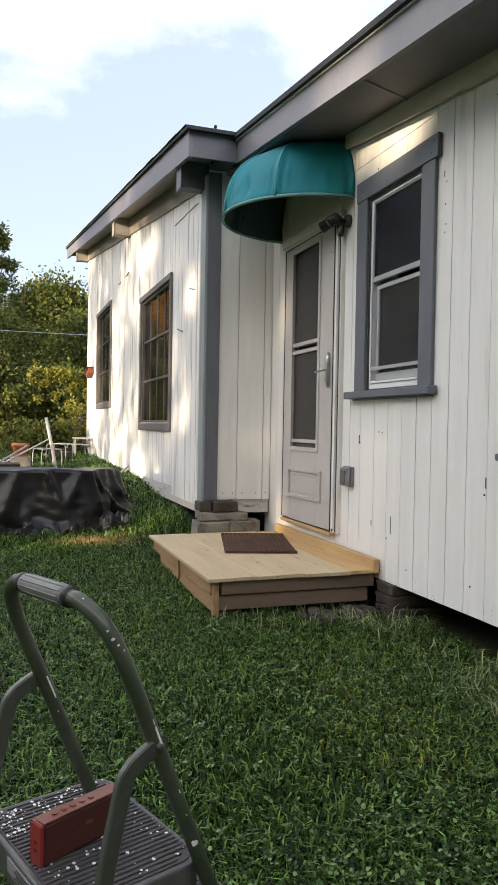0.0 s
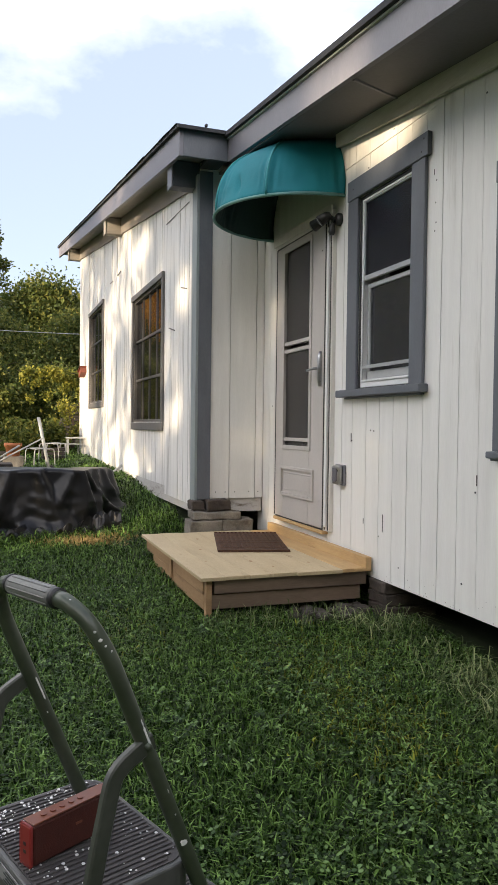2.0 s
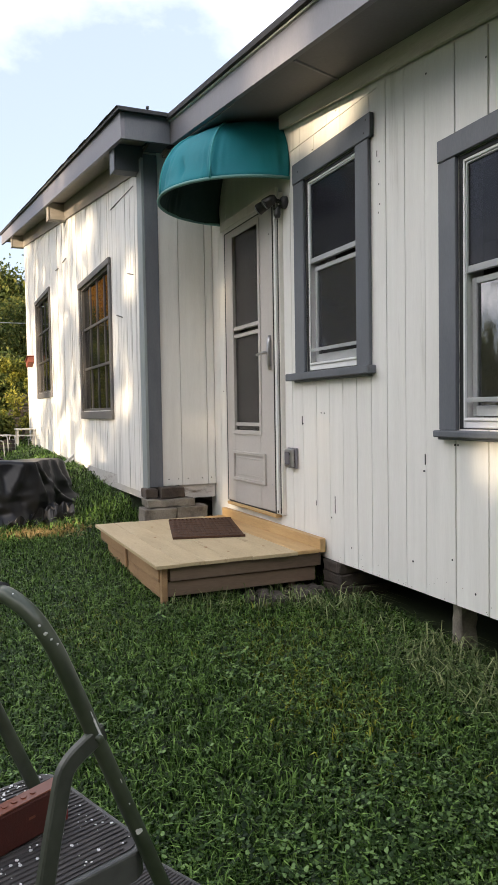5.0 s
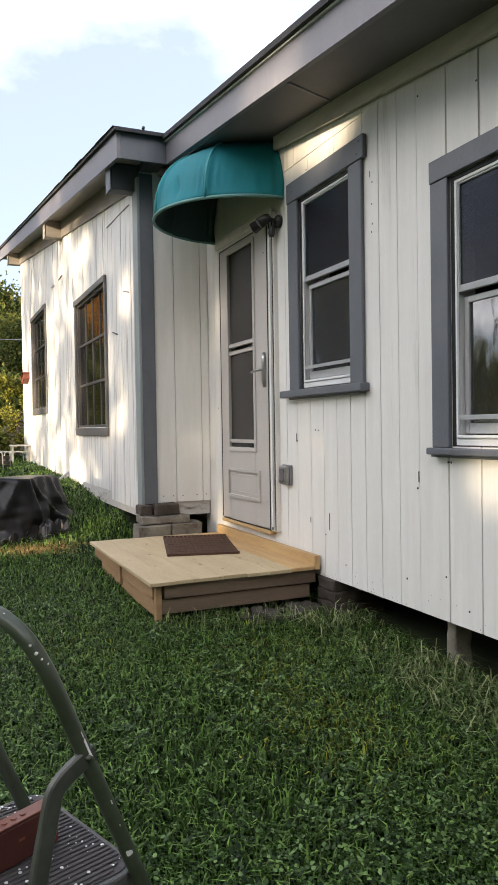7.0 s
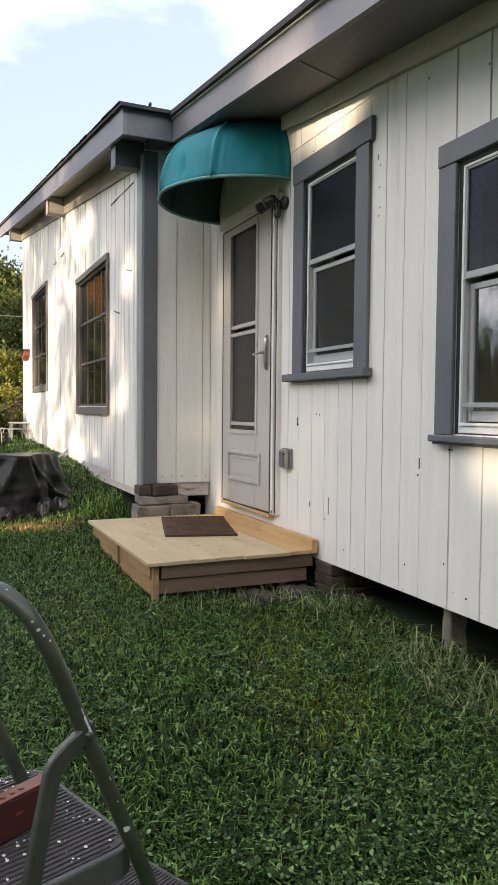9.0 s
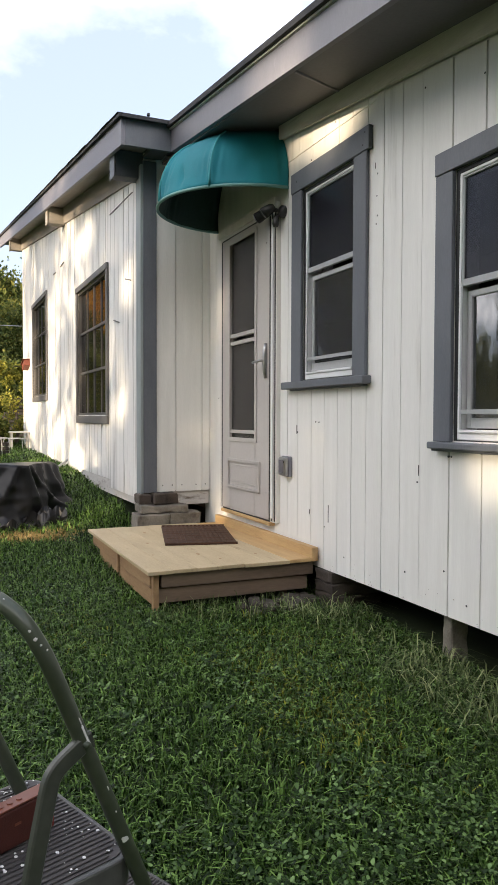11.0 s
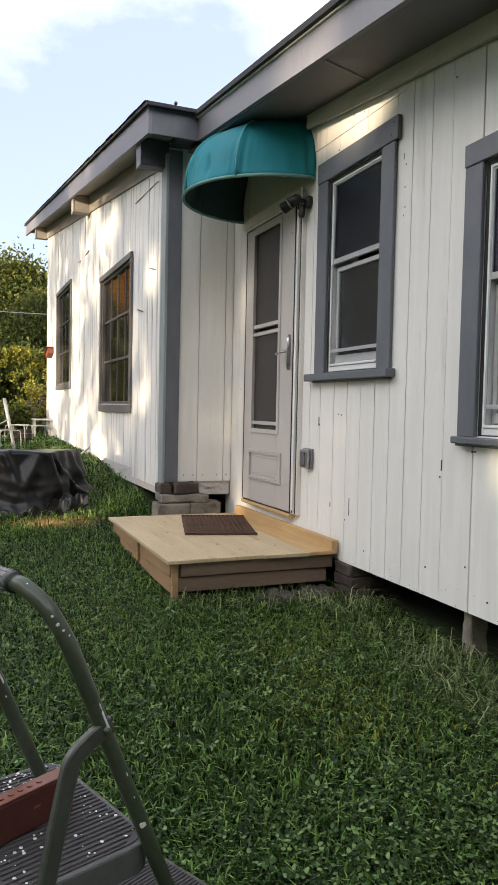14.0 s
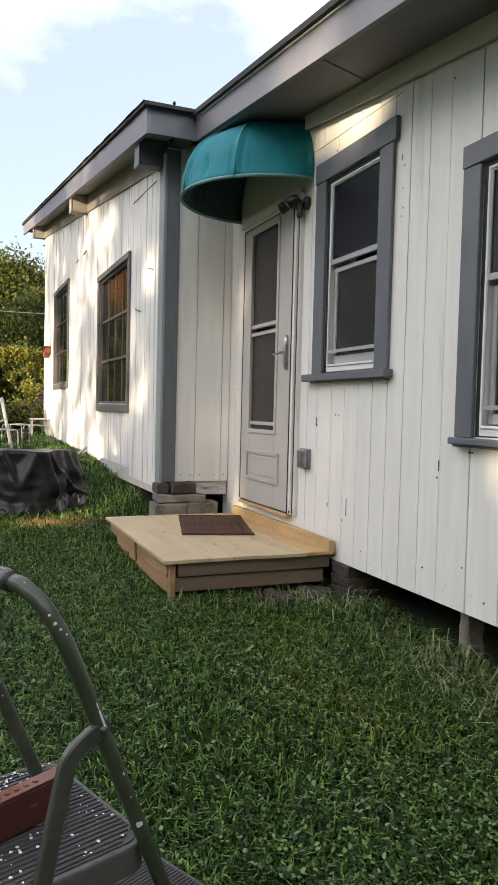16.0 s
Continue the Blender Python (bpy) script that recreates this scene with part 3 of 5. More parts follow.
# darker trim colour stands in for the shade on this face
part("return_fascia", abox(-0.779, -0.442, 5.65, 5.68, eave(5.66) + 0.001, eave(5.66) + 0.184), TRIM, fascia2)
soffit2 = part("soffit_addition", slant(bmesh.new(), -0.779, X2 + 0.01, 5.69, 15.5, lambda y: eave(y) + 0.055, lambda y: eave(y) + 0.075, 2), FRIEZE)
tagged(soffit2, "weathered board soffit of the addition", "soffit", kind="structure")
part("porch_corner_soffit", abox(X2 + 0.012, -0.411, 5.69, Y2 + 0.11, eave(5.9) + 0.02, eave(5.9) + 0.045), DARK, soffit2)
frieze2 = part("frieze_addition", slant(bmesh.new(), X2 - 0.022, X2 - 0.002, 6.12, YE, lambda y: eave(y) - 0.14, lambda y: eave(y) + 0.054), FRIEZE)
tagged(frieze2, "brown weathered frieze of the addition", "frieze", kind="structure")


def lookout(y0, dark):
    t = thing("lookout_beam", "stubby square roof beam end under the eave", "beam", "roof beams", "", (0, y0, eave(y0)))
    # near beam coloured dark for its shade; far beams keep the wood tone
    part("beam", abox(-0.765, -0.56 if not dark else -0.42, 0, 0.13, -0.15, 0.05, 0.006), DARK if dark else FRIEZE, t)
    part("end_cap", abox(-0.777, -0.7655, -0.008, 0.138, -0.16, 0.052, 0.004), TRIM if dark else FRIEZE, t)
    return t


lookout(6.03, True)
lookout(9.50, False)
lookout(13.95, False)

# sun-facing board takes the paler colour, the return face stays dark
corner = part("corner_trim", abox(X2 - 0.022, X2 - 0.0005, Y2 - 0.022, Y2 + 0.11, 0.47, eave(6.0) - 0.05, 0.003), SUNNY_TRIM)
tagged(corner, "grey stained corner board, its sunny side coloured paler for sunlight", "corner trim", kind="structure")
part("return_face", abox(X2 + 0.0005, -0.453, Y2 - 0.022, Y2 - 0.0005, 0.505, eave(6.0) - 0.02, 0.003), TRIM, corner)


# ---- windows ----
def casing(t, y0, y1, z0, z1, w, head, sill_drop, x=0.0, ear=0.03, ext=0.065, mat=None, near_ext=0.035):
    """Side boards, a head board and a projecting sill round an opening in a wall facing -x."""
    for a, b in ((y0 - w, y0), (y1, y1 + w)):
        part("side_casing", abox(x - 0.022, x - 0.001, a, b, z0 - 0.005, z1, 0.003), mat or TRIM, t)
    part("head_casing", abox(x - 0.028, x - 0.001, y0 - w - ear, y1 + w, z1 + 0.0005, z1 + head, 0.003), mat or TRIM, t)
    if sill_drop:
        part("sill", abox(x - 0.058, x - 0.001, y0 - w - near_ext, y1 + w + ext, z0 - sill_drop, z0 - 0.006, 0.005), mat or TRIM, t)
        part("apron", abox(x - 0.03, x - 0.001, y0 - w, y1 + w, z0 - sill_drop - 0.011, z0 - sill_drop - 0.0005, 0.002), mat or TRIM, t)


def frame_bars(t, name, x0, x1, y0, y1, z0, z1, w, mat, label="", bottom=None):
    bottom = w if bottom is None else bottom
    b = bmesh.new()
    box(b, x0, x1, y0, y0 + w, z0, z1, 0.002)
    box(b, x0, x1, y1 - w, y1, z0, z1, 0.002)
    box(b, x0, x1, y0 + w, y1 - w, z1 - w, z1, 0.002)
    box(b, x0, x1, y0 + w, y1 - w, z0, z0 + bottom, 0.002)
    return part(name, b, mat, t, label)


def pane(t, x, y0, y1, z0, z1, mat=None):
    p = part("pane", abox(x, x + 0.004, y0, y1, z0, z1), mat or PANE, t)
    p.visible_shadow = False
    return p


def hung_window(name, label, y0, y1, z0, z1, meet, w, head, drop, ext, low_pane=None):
    t = thing(name, label, "window", "", "structure")
    casing(t, y0, y1, z0, z1, w, head, drop, ext=ext)
    # shade in the gap inside the casing, drawn as a black strip
    frame_bars(t, "screen_channel", -0.0008, 0.085, y0, y1, z0, z1, 0.020, BLACK, "black strip for the shaded screen track", 0.004)
    y0, y1, z1 = y0 + 0.0202, y1 - 0.0202, z1 - 0.0202
    frame_bars(t, "window_frame", 0.002, 0.08, y0, y1, z0 + 0.005, z1, 0.013, VINYL, "thin white vinyl frame", 0.03)
    a, b = y0 + 0.0135, y1 - 0.0135
    up = frame_bars(t, "upper_sash", 0.007, 0.028, a, b, meet, z1 - 0.0135, 0.009, SASH, "grey-white upper sash", 0.03)
    pane(up, 0.016, a + 0.009, b - 0.009, meet + 0.03, z1 - 0.0225, DULL_PANE)
    lo = frame_bars(t, "lower_sash", 0.030, 0.052, a + 0.012, b - 0.012, z0 + 0.055, meet - 0.02, 0.026, SASH, "grey-white lower sash", 0.045)
    pane(lo, 0.040, a + 0.038, b - 0.038, z0 + 0.10, meet - 0.046, low_pane)
    part("screen_rail", abox(0.0, 0.006, a, b, z0 + 0.115, z0 + 0.135, 0.002), SASH, t, "screen frame rail")
    part("screen_stile", abox(0.0, 0.006, b - 0.012, b, z0 + 0.0355, meet, 0.002), SASH, t)
    part("stool", abox(-0.006, 0.03, a, b, z0 + 0.0355, z0 + 0.05, 0.003), VINYL, t)
    return t


for y, z in ((3.68, 2.56), (3.70, 2.50), (4.44, 2.53)):
    n_ob = new("nail_head", nail_mesh)
    n_ob.parent, n_ob.location = wall, (-0.028, y, z)
hung_window("window_1", "small double-hung window with grey casing and sill", A0, A1, AB, AT, 1.965, 0.125, 0.12, 0.05, 0.07)
hung_window("window_2", "larger double-hung window with grey casing and sill", B0, B1, BB, BT, 1.66, 0.1145, 0.096, 0.036, 0.0, FILM_PANE)


def hanging_cloth(y0, y1, z0, z1, x, label):
    """A gathered curtain panel: a thin sheet with upright folds."""
    bm, rows_ = bmesh.new(), []
    n = max(8, int((y1 - y0) / 0.006))
    for z in (z0, (z0 + z1) / 2, z1):
        rows_.append([bm.verts.new((x + 0.012 * math.sin(k * 1.1 + z) + 0.005 * math.sin(k * 0.37), y0 + (y1 - y0) * k / n, z)) for k in range(n + 1)])
    for a, b in zip(rows_, rows_[1:]):
        for k in range(n):
            bm.faces.new((a[k], a[k + 1], b[k + 1], b[k]))
    ob = part("curtain", bm, CURTAIN, smooth=True)
    ob.modifiers.new("thickness", "SOLIDIFY").thickness = 0.002
    return tagged(ob, label, "curtain")


hanging_cloth(4.30, 4.46, 1.30, 2.50, 0.14, "pale gathered curtain behind the small window")
hanging_cloth(3.02, 3.16, 0.95, 2.20, 0.14, "pale gathered curtain behind the larger window")

disc = thing("suncatcher", "white disc hanging inside the small window", "ornament", at=(0.075, 3.865, 2.2))
part("disc", sweep(bmesh.new(), [(0, 0, 0), (0.006, 0, 0)], 0.055, 20), VINYL, disc)
part("cord", sweep(bmesh.new(), [(0.003, 0, 0.055), (0.003, 0, 0.26)], 0.002, 5), VINYL, disc)


def grid_window(name, label, y0, y1, z0, z1, cols, rows):
    t = thing(name, label, "window", "gridded windows", "structure")
    casing(t, y0, y1, z0, z1, 0.06, 0.06, 0.0, X2, 0.0, mat=CASING)
    part("bottom_casing", abox(X2 - 0.024, X2 - 0.001, y0 - 0.06, y1 + 0.06, z0 - 0.085, z0 - 0.006, 0.003), CASING, t)
    frame_bars(t, "window_frame", X2 + 0.002, X2 + 0.06, y0, y1, z0, z1, 0.025, BRONZE)
    y0, y1, z0, z1 = y0 + 0.025, y1 - 0.025, z0 + 0.025, z1 - 0.025
    for i in range(1, cols):
        y = y0 + (y1 - y0) * i / cols
        part("muntin", abox(X2 + 0.020, X2 + 0.036, y - 0.009, y + 0.009, z0, z1), BRONZE, t)
    for j in range(1, rows):
        z = z0 + (z1 - z0) * j / rows
        part("rail", abox(X2 + 0.016, X2 + 0.042, y0, y1, z - 0.013, z + 0.013), BRONZE, t)
    for i in range(cols):
        for j in range(rows):
            pane(t, X2 + 0.03, y0 + (y1 - y0) * i / cols, y0 + (y1 - y0) * (i + 1) / cols, z0 + (z1 - z0) * j / rows, z0 + (z1 - z0) * (j + 1) / rows, OLD_PANE)
    return t


grid_window("window_3", "gridded window with grey frame, its panes catching sun", F0, F1, FB, FT, 4, 3)
grid_window("window_4", "gridded window with grey frame on the addition", G0, G1, GB, GT, 4, 3)

shelf = tagged(part("sill_shelf", abox(X2 + 0.075, X2 + 0.22, F0, F1, FB - 0.03, FB + 0.02, 0.003), CASING), "inner window sill with jars", "sill")
for y, h, r in ((7.52, 0.30, 0.045), (7.86, 0.36, 0.05), (8.14, 0.10, 0.04), (8.42, 0.17, 0.045)):
    jar = thing("jar", "pale glass jar standing on the inner sill", "jar", "jars on the sill", at=(X2 + 0.15, y, FB + 0.0205))
    part("jar_body", sweep(bmesh.new(), [(0, 0, 0), (0, 0, h * 0.75), (0, 0, h * 0.84), (0, 0, h * 0.92)], [r, r, r * 0.7, r * 0.6], 14), VINYL, jar, smooth=True)
    part("lid", sweep(bmesh.new(), [(0, 0, h * 0.921), (0, 0, h)], r * 0.64, 14), SASH, jar, smooth=True)

# ---- storm door ----
door = thing("door_1", "closed almond storm door with two dark screened panes", "door", "", "structure")
jb = bmesh.new()
box(jb, -0.03, 0.10, D0 - 0.085, D0 + 0.008, DB - 0.01, DT + 0.06, 0.004)
box(jb, -0.03, 0.10, D1 - 0.004, D1 + 0.05, DB - 0.01, DT + 0.06, 0.004)
box(jb, -0.03, 0.10, D0 + 0.008, D1 - 0.004, DT - 0.005, DT + 0.06, 0.004)
part("jamb", jb, JAMB, door, "worn white door jamb")
slab = bmesh.new()
GL0, GL1 = 5.03, 5.485
S0, S1 = D0 + 0.014, D1 - 0.008
box(slab, -0.035, 0.0, S0, GL0, DB, DT - 0.01, 0.004)
box(slab, -0.035, 0.0, GL1, S1, DB, DT - 0.01, 0.004)
box(slab, -0.035, 0.0, GL0, GL1, DB, 0.945, 0.0)
box(slab, -0.035, 0.0, GL0, GL1, 2.375, DT - 0.01, 0.0)
box(slab, -0.035, 0.0, GL0, GL1, 1.63, 1.655, 0.0)
box(slab, -0.035, 0.0, GL0, GL1, 1.685, 1.71, 0.0)
part("slab", slab, DOOR, door)
fr = frame_bars(door, "pane_frame", -0.044, -0.0355, GL0 - 0.035, GL1 + 0.02, 0.925, 2.395, 0.03, DOOR, "raised moulding round the panes")
pane(door, -0.018, GL0, GL1, 1.71, 2.375, SCREEN)
pane(door, -0.018, GL0, GL1, 0.945, 1.63, SCREEN)
part("lower_rail", abox(-0.032, -0.022, GL0, GL1, 0.985, 1.01, 0.002), DOOR, door)
kick = frame_bars(door, "kick_panel", -0.050, -0.0355, 4.935, 5.51, 0.585, 0.80, 0.022, DOOR, "raised lower panel")
frame_bars(door, "panel_moulding", -0.040, -0.0355, 4.975, 5.47, 0.625, 0.76, 0.012, DOOR)
part("kick_plate", abox(-0.039, -0.0355, 4.99, 5.455, 0.64, 0.745), DOOR, door)
hb = sweep(bmesh.new(), smooth_path([(-0.045, 4.845, 1.475), (-0.085, 4.845, 1.475), (-0.09, 4.87, 1.472), (-0.088, 4.95, 1.468)]), 0.009, 8)
handle = part("door_handle", hb, CHROME, door, "chrome lever handle", True)
part("escutcheon", sweep(bmesh.new(), [(-0.043, 4.84, 1.36), (-0.048, 4.84, 1.40), (-0.05, 4.84, 1.475), (-0.048, 4.84, 1.55), (-0.043, 4.84, 1.59)], [0.010, 0.016, 0.018, 0.016, 0.010], 8), CHROME, handle, smooth=True)
part("threshold", abox(-0.045, 0.12, D0 - 0.01, D1, DB - 0.035, DB - 0.012, 0.004), PINE, door)
# closes the doorway with the same darkened room colour
part("inner_door", abox(0.085, 0.10, D0 + 0.01, D1 - 0.006, DB, DT - 0.006), ROOM, door, "inner door panel coloured dark for a dim room")
# black strips stand in for the shaded gaps round slab and closer
part("weatherstrip", abox(-0.034, 0.0, D0 + 0.0085, D0 + 0.0135, DB, DT - 0.012), BLACK, door, "black strip for the shaded gap beside the slab")
part("jamb_stop", abox(-0.034, -0.0305, D0 - 0.030, D0 - 0.018, DB, DT), BLACK, door)
part("jamb_stop", abox(-0.034, -0.0305, D0 - 0.074, D0 - 0.066, DB, DT), BLACK, door)
part("hinge_gap", abox(-0.036, -0.0305, D1 - 0.006, D1 + 0.004, DB, DT - 0.004), BLACK, door, "black strip for the shaded gap on the hinge side")
part("head_gap", abox(-0.036, -0.0305, D0 + 0.014, D1 - 0.008, DT - 0.009, DT - 0.001), BLACK, door)
part("bottom_gap", abox(-0.030, 0.0, D0 + 0.014, D1 - 0.008, DB - 0.011, DB - 0.001), BLACK, door)
part("head_casing", abox(-0.048, -0.0305, D0 - 0.085, D1 + 0.05, DT + 0.022, DT + 0.085, 0.004), JAMB, door, "worn head board under the awning")
for y, z, h in ((D0 + 0.05, 0.60, 0.004), (D0 + 0.05, 2.25, 0.004)):
    part("screw", sweep(bmesh.new(), [(-0.036, y, z), (-0.039, y, z)], h, 8), CHROME, door)
# closer tube on the jamb
part("closer_bar", abox(-0.046, -0.031, D0 - 0.055, D0 - 0.035, DB + 0.02, DT - 0.05, 0.003), VINYL, door)

outlet = thing("outlet_box", "grey weatherproof outlet box with a flip cover", "outlet box", at=(0, 4.59, 0.79))
part("back_plate", abox(-0.018, -0.0005, -0.062, 0.062, -0.065, 0.065, 0.006, 2), GREY, outlet)
part("cover", abox(-0.05, -0.0185, -0.052, 0.045, -0.058, 0.06, 0.012, 3), CHROME, outlet, "dull metal flip cover")
part("cover_face", abox(-0.054, -0.0505, -0.034, 0.028, -0.038, 0.042, 0.002), GREY_DARK, outlet)

# ---- awning ----
awning = thing("awning", "teal canvas half-dome awning over the door", "awning", at=(-0.002, 5.21, 2.545))
RX, RY, RZ = 0.648, 0.61, 0.47
ribs = [math.pi * k / 4 for k in range(5)]


def dome(bm, grow):
    rows_, cols_ = 26, 192
    g = []
    for i in range(rows_ + 1):
        p = (math.pi / 2) * i / rows_
        ring = []
        for j in range(cols_ + 1):
            a = math.pi * j / cols_
            q = a / (math.pi / 4)
            d = abs(q - round(q))
            low = max(0.0, 1.0 - p / 0.75)
            swell = min(1.0, p * 5)
            flat = 1.0 - 0.050 * math.sin(math.pi * d) * swell * math.cos(p * 0.5)
            ridge = 0.020 * math.exp(-(d / 0.045) ** 2) * swell
            tuck = 0.020 * math.sin(d * 58 + 2 * noise.noise(Vector((a * 6, p * 2, 1)))) * math.exp(-(d / 0.16) ** 2) * low * swell
            crease = 0.022 * noise.noise(Vector((a * 9, p * 6, 8))) * low * swell + 0.010 * noise.noise(Vector((a * 4, p * 5, 3)))
            dent = -0.045 * math.exp(-((a - 1.22 - 0.25 * (p - 0.25)) / 0.035) ** 2 - ((p - 0.25) / 0.11) ** 2)
            k = flat + ridge + tuck + crease * (d > 0.02) + dent
            wide, out = max(0.0, math.cos(p)) ** 0.5, max(0.0, math.cos(p)) ** 0.64
            ring.append(bm.verts.new((-RX * math.sin(a) * out * k - grow, -RY * math.cos(a) * wide * k, RZ * math.sin(p) ** 0.95 + grow)))
        g.append(ring)
    for i in range(rows_):
        for j in range(cols_):
            bm.faces.new((g[i][j], g[i][j + 1], g[i + 1][j + 1], g[i + 1][j]))
    bmesh.ops.remove_doubles(bm, verts=bm.verts, dist=0.0005)
    return bm


canopy = part("canopy", dome(bmesh.new(), 0.0), TEAL, awning, smooth=True)
sol = canopy.modifiers.new("thickness", "SOLIDIFY")
sol.thickness = 0.004
# dark copy of the dome, added to shade the canopy's underside
lining = part("lining", dome(bmesh.new(), 0.0), UNDERSIDE, awning, "inner shell coloured dark for the shaded underside", True)
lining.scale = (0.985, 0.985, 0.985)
rim_pts = [(-RX * math.sin(math.pi * k / 40), -RY * math.cos(math.pi * k / 40), 0.0) for k in range(41)]
part("rim_piping", sweep(bmesh.new(), rim_pts, 0.011, 8), PIPING, awning, "pale piping along the lower rim", True)
for a in ribs[1:-1]:
    pts = [(-RX * math.sin(a) * math.cos(p) ** 0.64 * 1.019, -RY * math.cos(a) * math.cos(p) ** 0.5 * 1.019, RZ * math.sin(p) ** 0.95 + 0.002) for p in [1.5 * k / 12 for k in range(13)]]
    part("seam", sweep(bmesh.new(), pts, 0.0075, 6), SEAM, awning, smooth=True)

# ---- flood light ----
lamp = thing("flood_light", "black twin flood light with a motion sensor", "light", at=(0, 4.66, 2.41))
lamp.scale = (0.72, 0.72, 0.72)
part("base", sweep(bmesh.new(), [(-0.001, 0, 0), (-0.03, 0, 0), (-0.045, 0, 0)], [0.055, 0.055, 0.04], 16), BLACK, lamp, smooth=True)
for dy, dz in ((0.17, 0.02), (0.04, 0.03)):
    arm = part("arm", sweep(bmesh.new(), smooth_path([(-0.04, 0, 0), (-0.08, dy * 0.4, 0.02), (-0.10, dy * 0.6, dz)]), 0.012, 8), BLACK, lamp, smooth=True)
    head = part("lamp_head", sweep(bmesh.new(), [(-0.09, dy * 0.55, dz + 0.015), (-0.11, dy * 0.75, dz), (-0.17, dy * 1.1 + 0.02, dz - 0.045), (-0.175, dy * 1.12 + 0.02, dz - 0.05)],
                            [0.022, 0.042, 0.052, 0.046], 14), BLACK, lamp, smooth=True)
    part("lens", sweep(bmesh.new(), [(-0.1752, dy * 1.12 + 0.02, dz - 0.0502), (-0.178, dy * 1.13 + 0.022, dz - 0.0525)], [0.044, 0.040], 14), SASH, head, "clouded glass lens", True)
part("sensor", sweep(bmesh.new(), [(-0.05, 0.02, -0.03), (-0.07, 0.02, -0.06), (-0.075, 0.02, -0.11), (-0.075, 0.02, -0.135)], [0.015, 0.026, 0.03, 0.022], 12), BLACK, lamp, smooth=True)

# ---- deck ----
deck = thing("step_deck", "low new pine step platform on a lumber frame", "deck", at=(0, 0, 0))
DK0, DK1, DX, DZ = 4.17, 5.77, -1.037, 0.281
for k in range(6):
    w = (-0.20 - DX) / 6
    part("top_board", abox(DX + k * w, DX + (k + 1) * w - 0.0007, DK0 + random.uniform(-0.012, 0.006), DK1 + random.uniform(-0.009, 0.009), DZ - 0.020, DZ + random.uniform(-0.0008, 0.0008), 0.002), PLY, deck)
for x, y, r in ((-0.62, 4.55, 0.010), (-0.47, 4.83, 0.007), (-0.80, 5.02, 0.008), (-0.30, 4.42, 0.008), (-0.70, 5.45, 0.009), (-0.55, 4.36, 0.006), (-0.88, 4.62, 0.006)):
    knot = sweep(bmesh.new(), [(0, 0, DZ - 0.002), (0, 0, DZ + 0.0016)], r, 10)
    for v_ in knot.verts:
        v_.co.x, v_.co.y = x + v_.co.x, y + v_.co.y * 1.9
    part("knot", knot, WORN, deck)
part("back_plank", abox(-0.198, -0.052, DK0, DK1 - 0.02, DZ - 0.020, DZ + 0.002, 0.003), PINE, deck, "yellow pine plank")
part("back_board", abox(-0.050, -0.012, DK0, DK1 - 0.02, DZ - 0.02, DZ + 0.062, 0.003), PINE, deck, "yellow pine strip against the wall")
part("front_joist", abox(DX + 0.085, -0.03, DK0 + 0.026, DK0 + 0.065, DZ - 0.098, DZ - 0.021, 0.003), LUMBER, deck)
part("front_lower_board", abox(DX + 0.072, -0.06, DK0 + 0.045, DK0 + 0.085, DZ - 0.185, DZ - 0.104, 0.003), LUMBER, deck)
part("side_joist", abox(DX + 0.03, DX + 0.065, DK0 + 0.066, DK1 - 0.04, DZ - 0.105, DZ - 0.021, 0.003), WORN, deck)
part("side_lower_board", abox(DX + 0.035, DX + 0.07, DK0 + 0.06, DK1 - 0.25, DZ - 0.19, DZ - 0.107, 0.003), WORN, deck)
part("far_joist", abox(DX + 0.05, -0.03, DK1 - 0.08, DK1 - 0.045, DZ - 0.10, DZ - 0.021, 0.003), LUMBER, deck)
for x, y in ((DX + 0.036, DK0 + 0.022), (-0.20, DK0 + 0.09), (DX + 0.072, DK1 - 0.14), (-0.20, DK1 - 0.14)):
    part("leg", abox(x, x + 0.034, y, y + 0.036, ground_z(x, y) - 0.05, DZ - 0.022, 0.003), WORN if x < -0.9 else LUMBER, deck)

part("side_cleat", abox(DX + 0.016, DX + 0.0295, 4.92, 4.955, DZ - 0.15, DZ - 0.022, 0.002), WORN, deck)

doormat = thing("door_mat", "brown ribbed rubber door mat lying on the deck", "mat")
doormat.matrix_basis = pose(-0.392, 5.21, DZ + 0.001, 0, 0, -15)
part("mat_base", abox(-0.235, 0.235, -0.395, 0.395, 0, 0.007, 0.003), MAT, doormat)
for i in range(15):
    x = -0.205 + i * 0.0293
    if i % 2:
        yy = -0.355 + i * 0.05
        part("cross_rib", abox(-0.215, 0.215, yy - 0.004, yy + 0.004, 0.0146, 0.0162), MAT, doormat)
    part("rib", abox(x - 0.007, x + 0.007, -0.37, 0.37, 0.0072, 0.0145), MAT, doormat)
for s in (-1, 1):
    part("border", abox(-0.232, 0.232, s * 0.385 - 0.009, s * 0.385 + 0.009, 0.0072, 0.015), MAT, doormat)

# ---- piers and rubble ----
def block(name, label, x0, x1, y0, y1, z0, z1, mat, cat="concrete block"):
    bm = abox(x0, x1, y0, y1, z0, z1, 0.006, 1)
    bmesh.ops.subdivide_edges(bm, edges=bm.edges, cuts=6, use_grid_fill=True)
    for v in bm.verts:
        v.co += 0.010 * noise.noise_vector(v.co * 9) + 0.006 * noise.noise_vector(v.co * 30)
    return tagged(part(name, bm, mat), label, cat)


gz = ground_z(-0.4, 5.9)
block("concrete_block", "weathered concrete block at the pier's foot", -0.655, -0.41, 5.80, 6.0, gz - 0.03, 0.358, BLOCK)
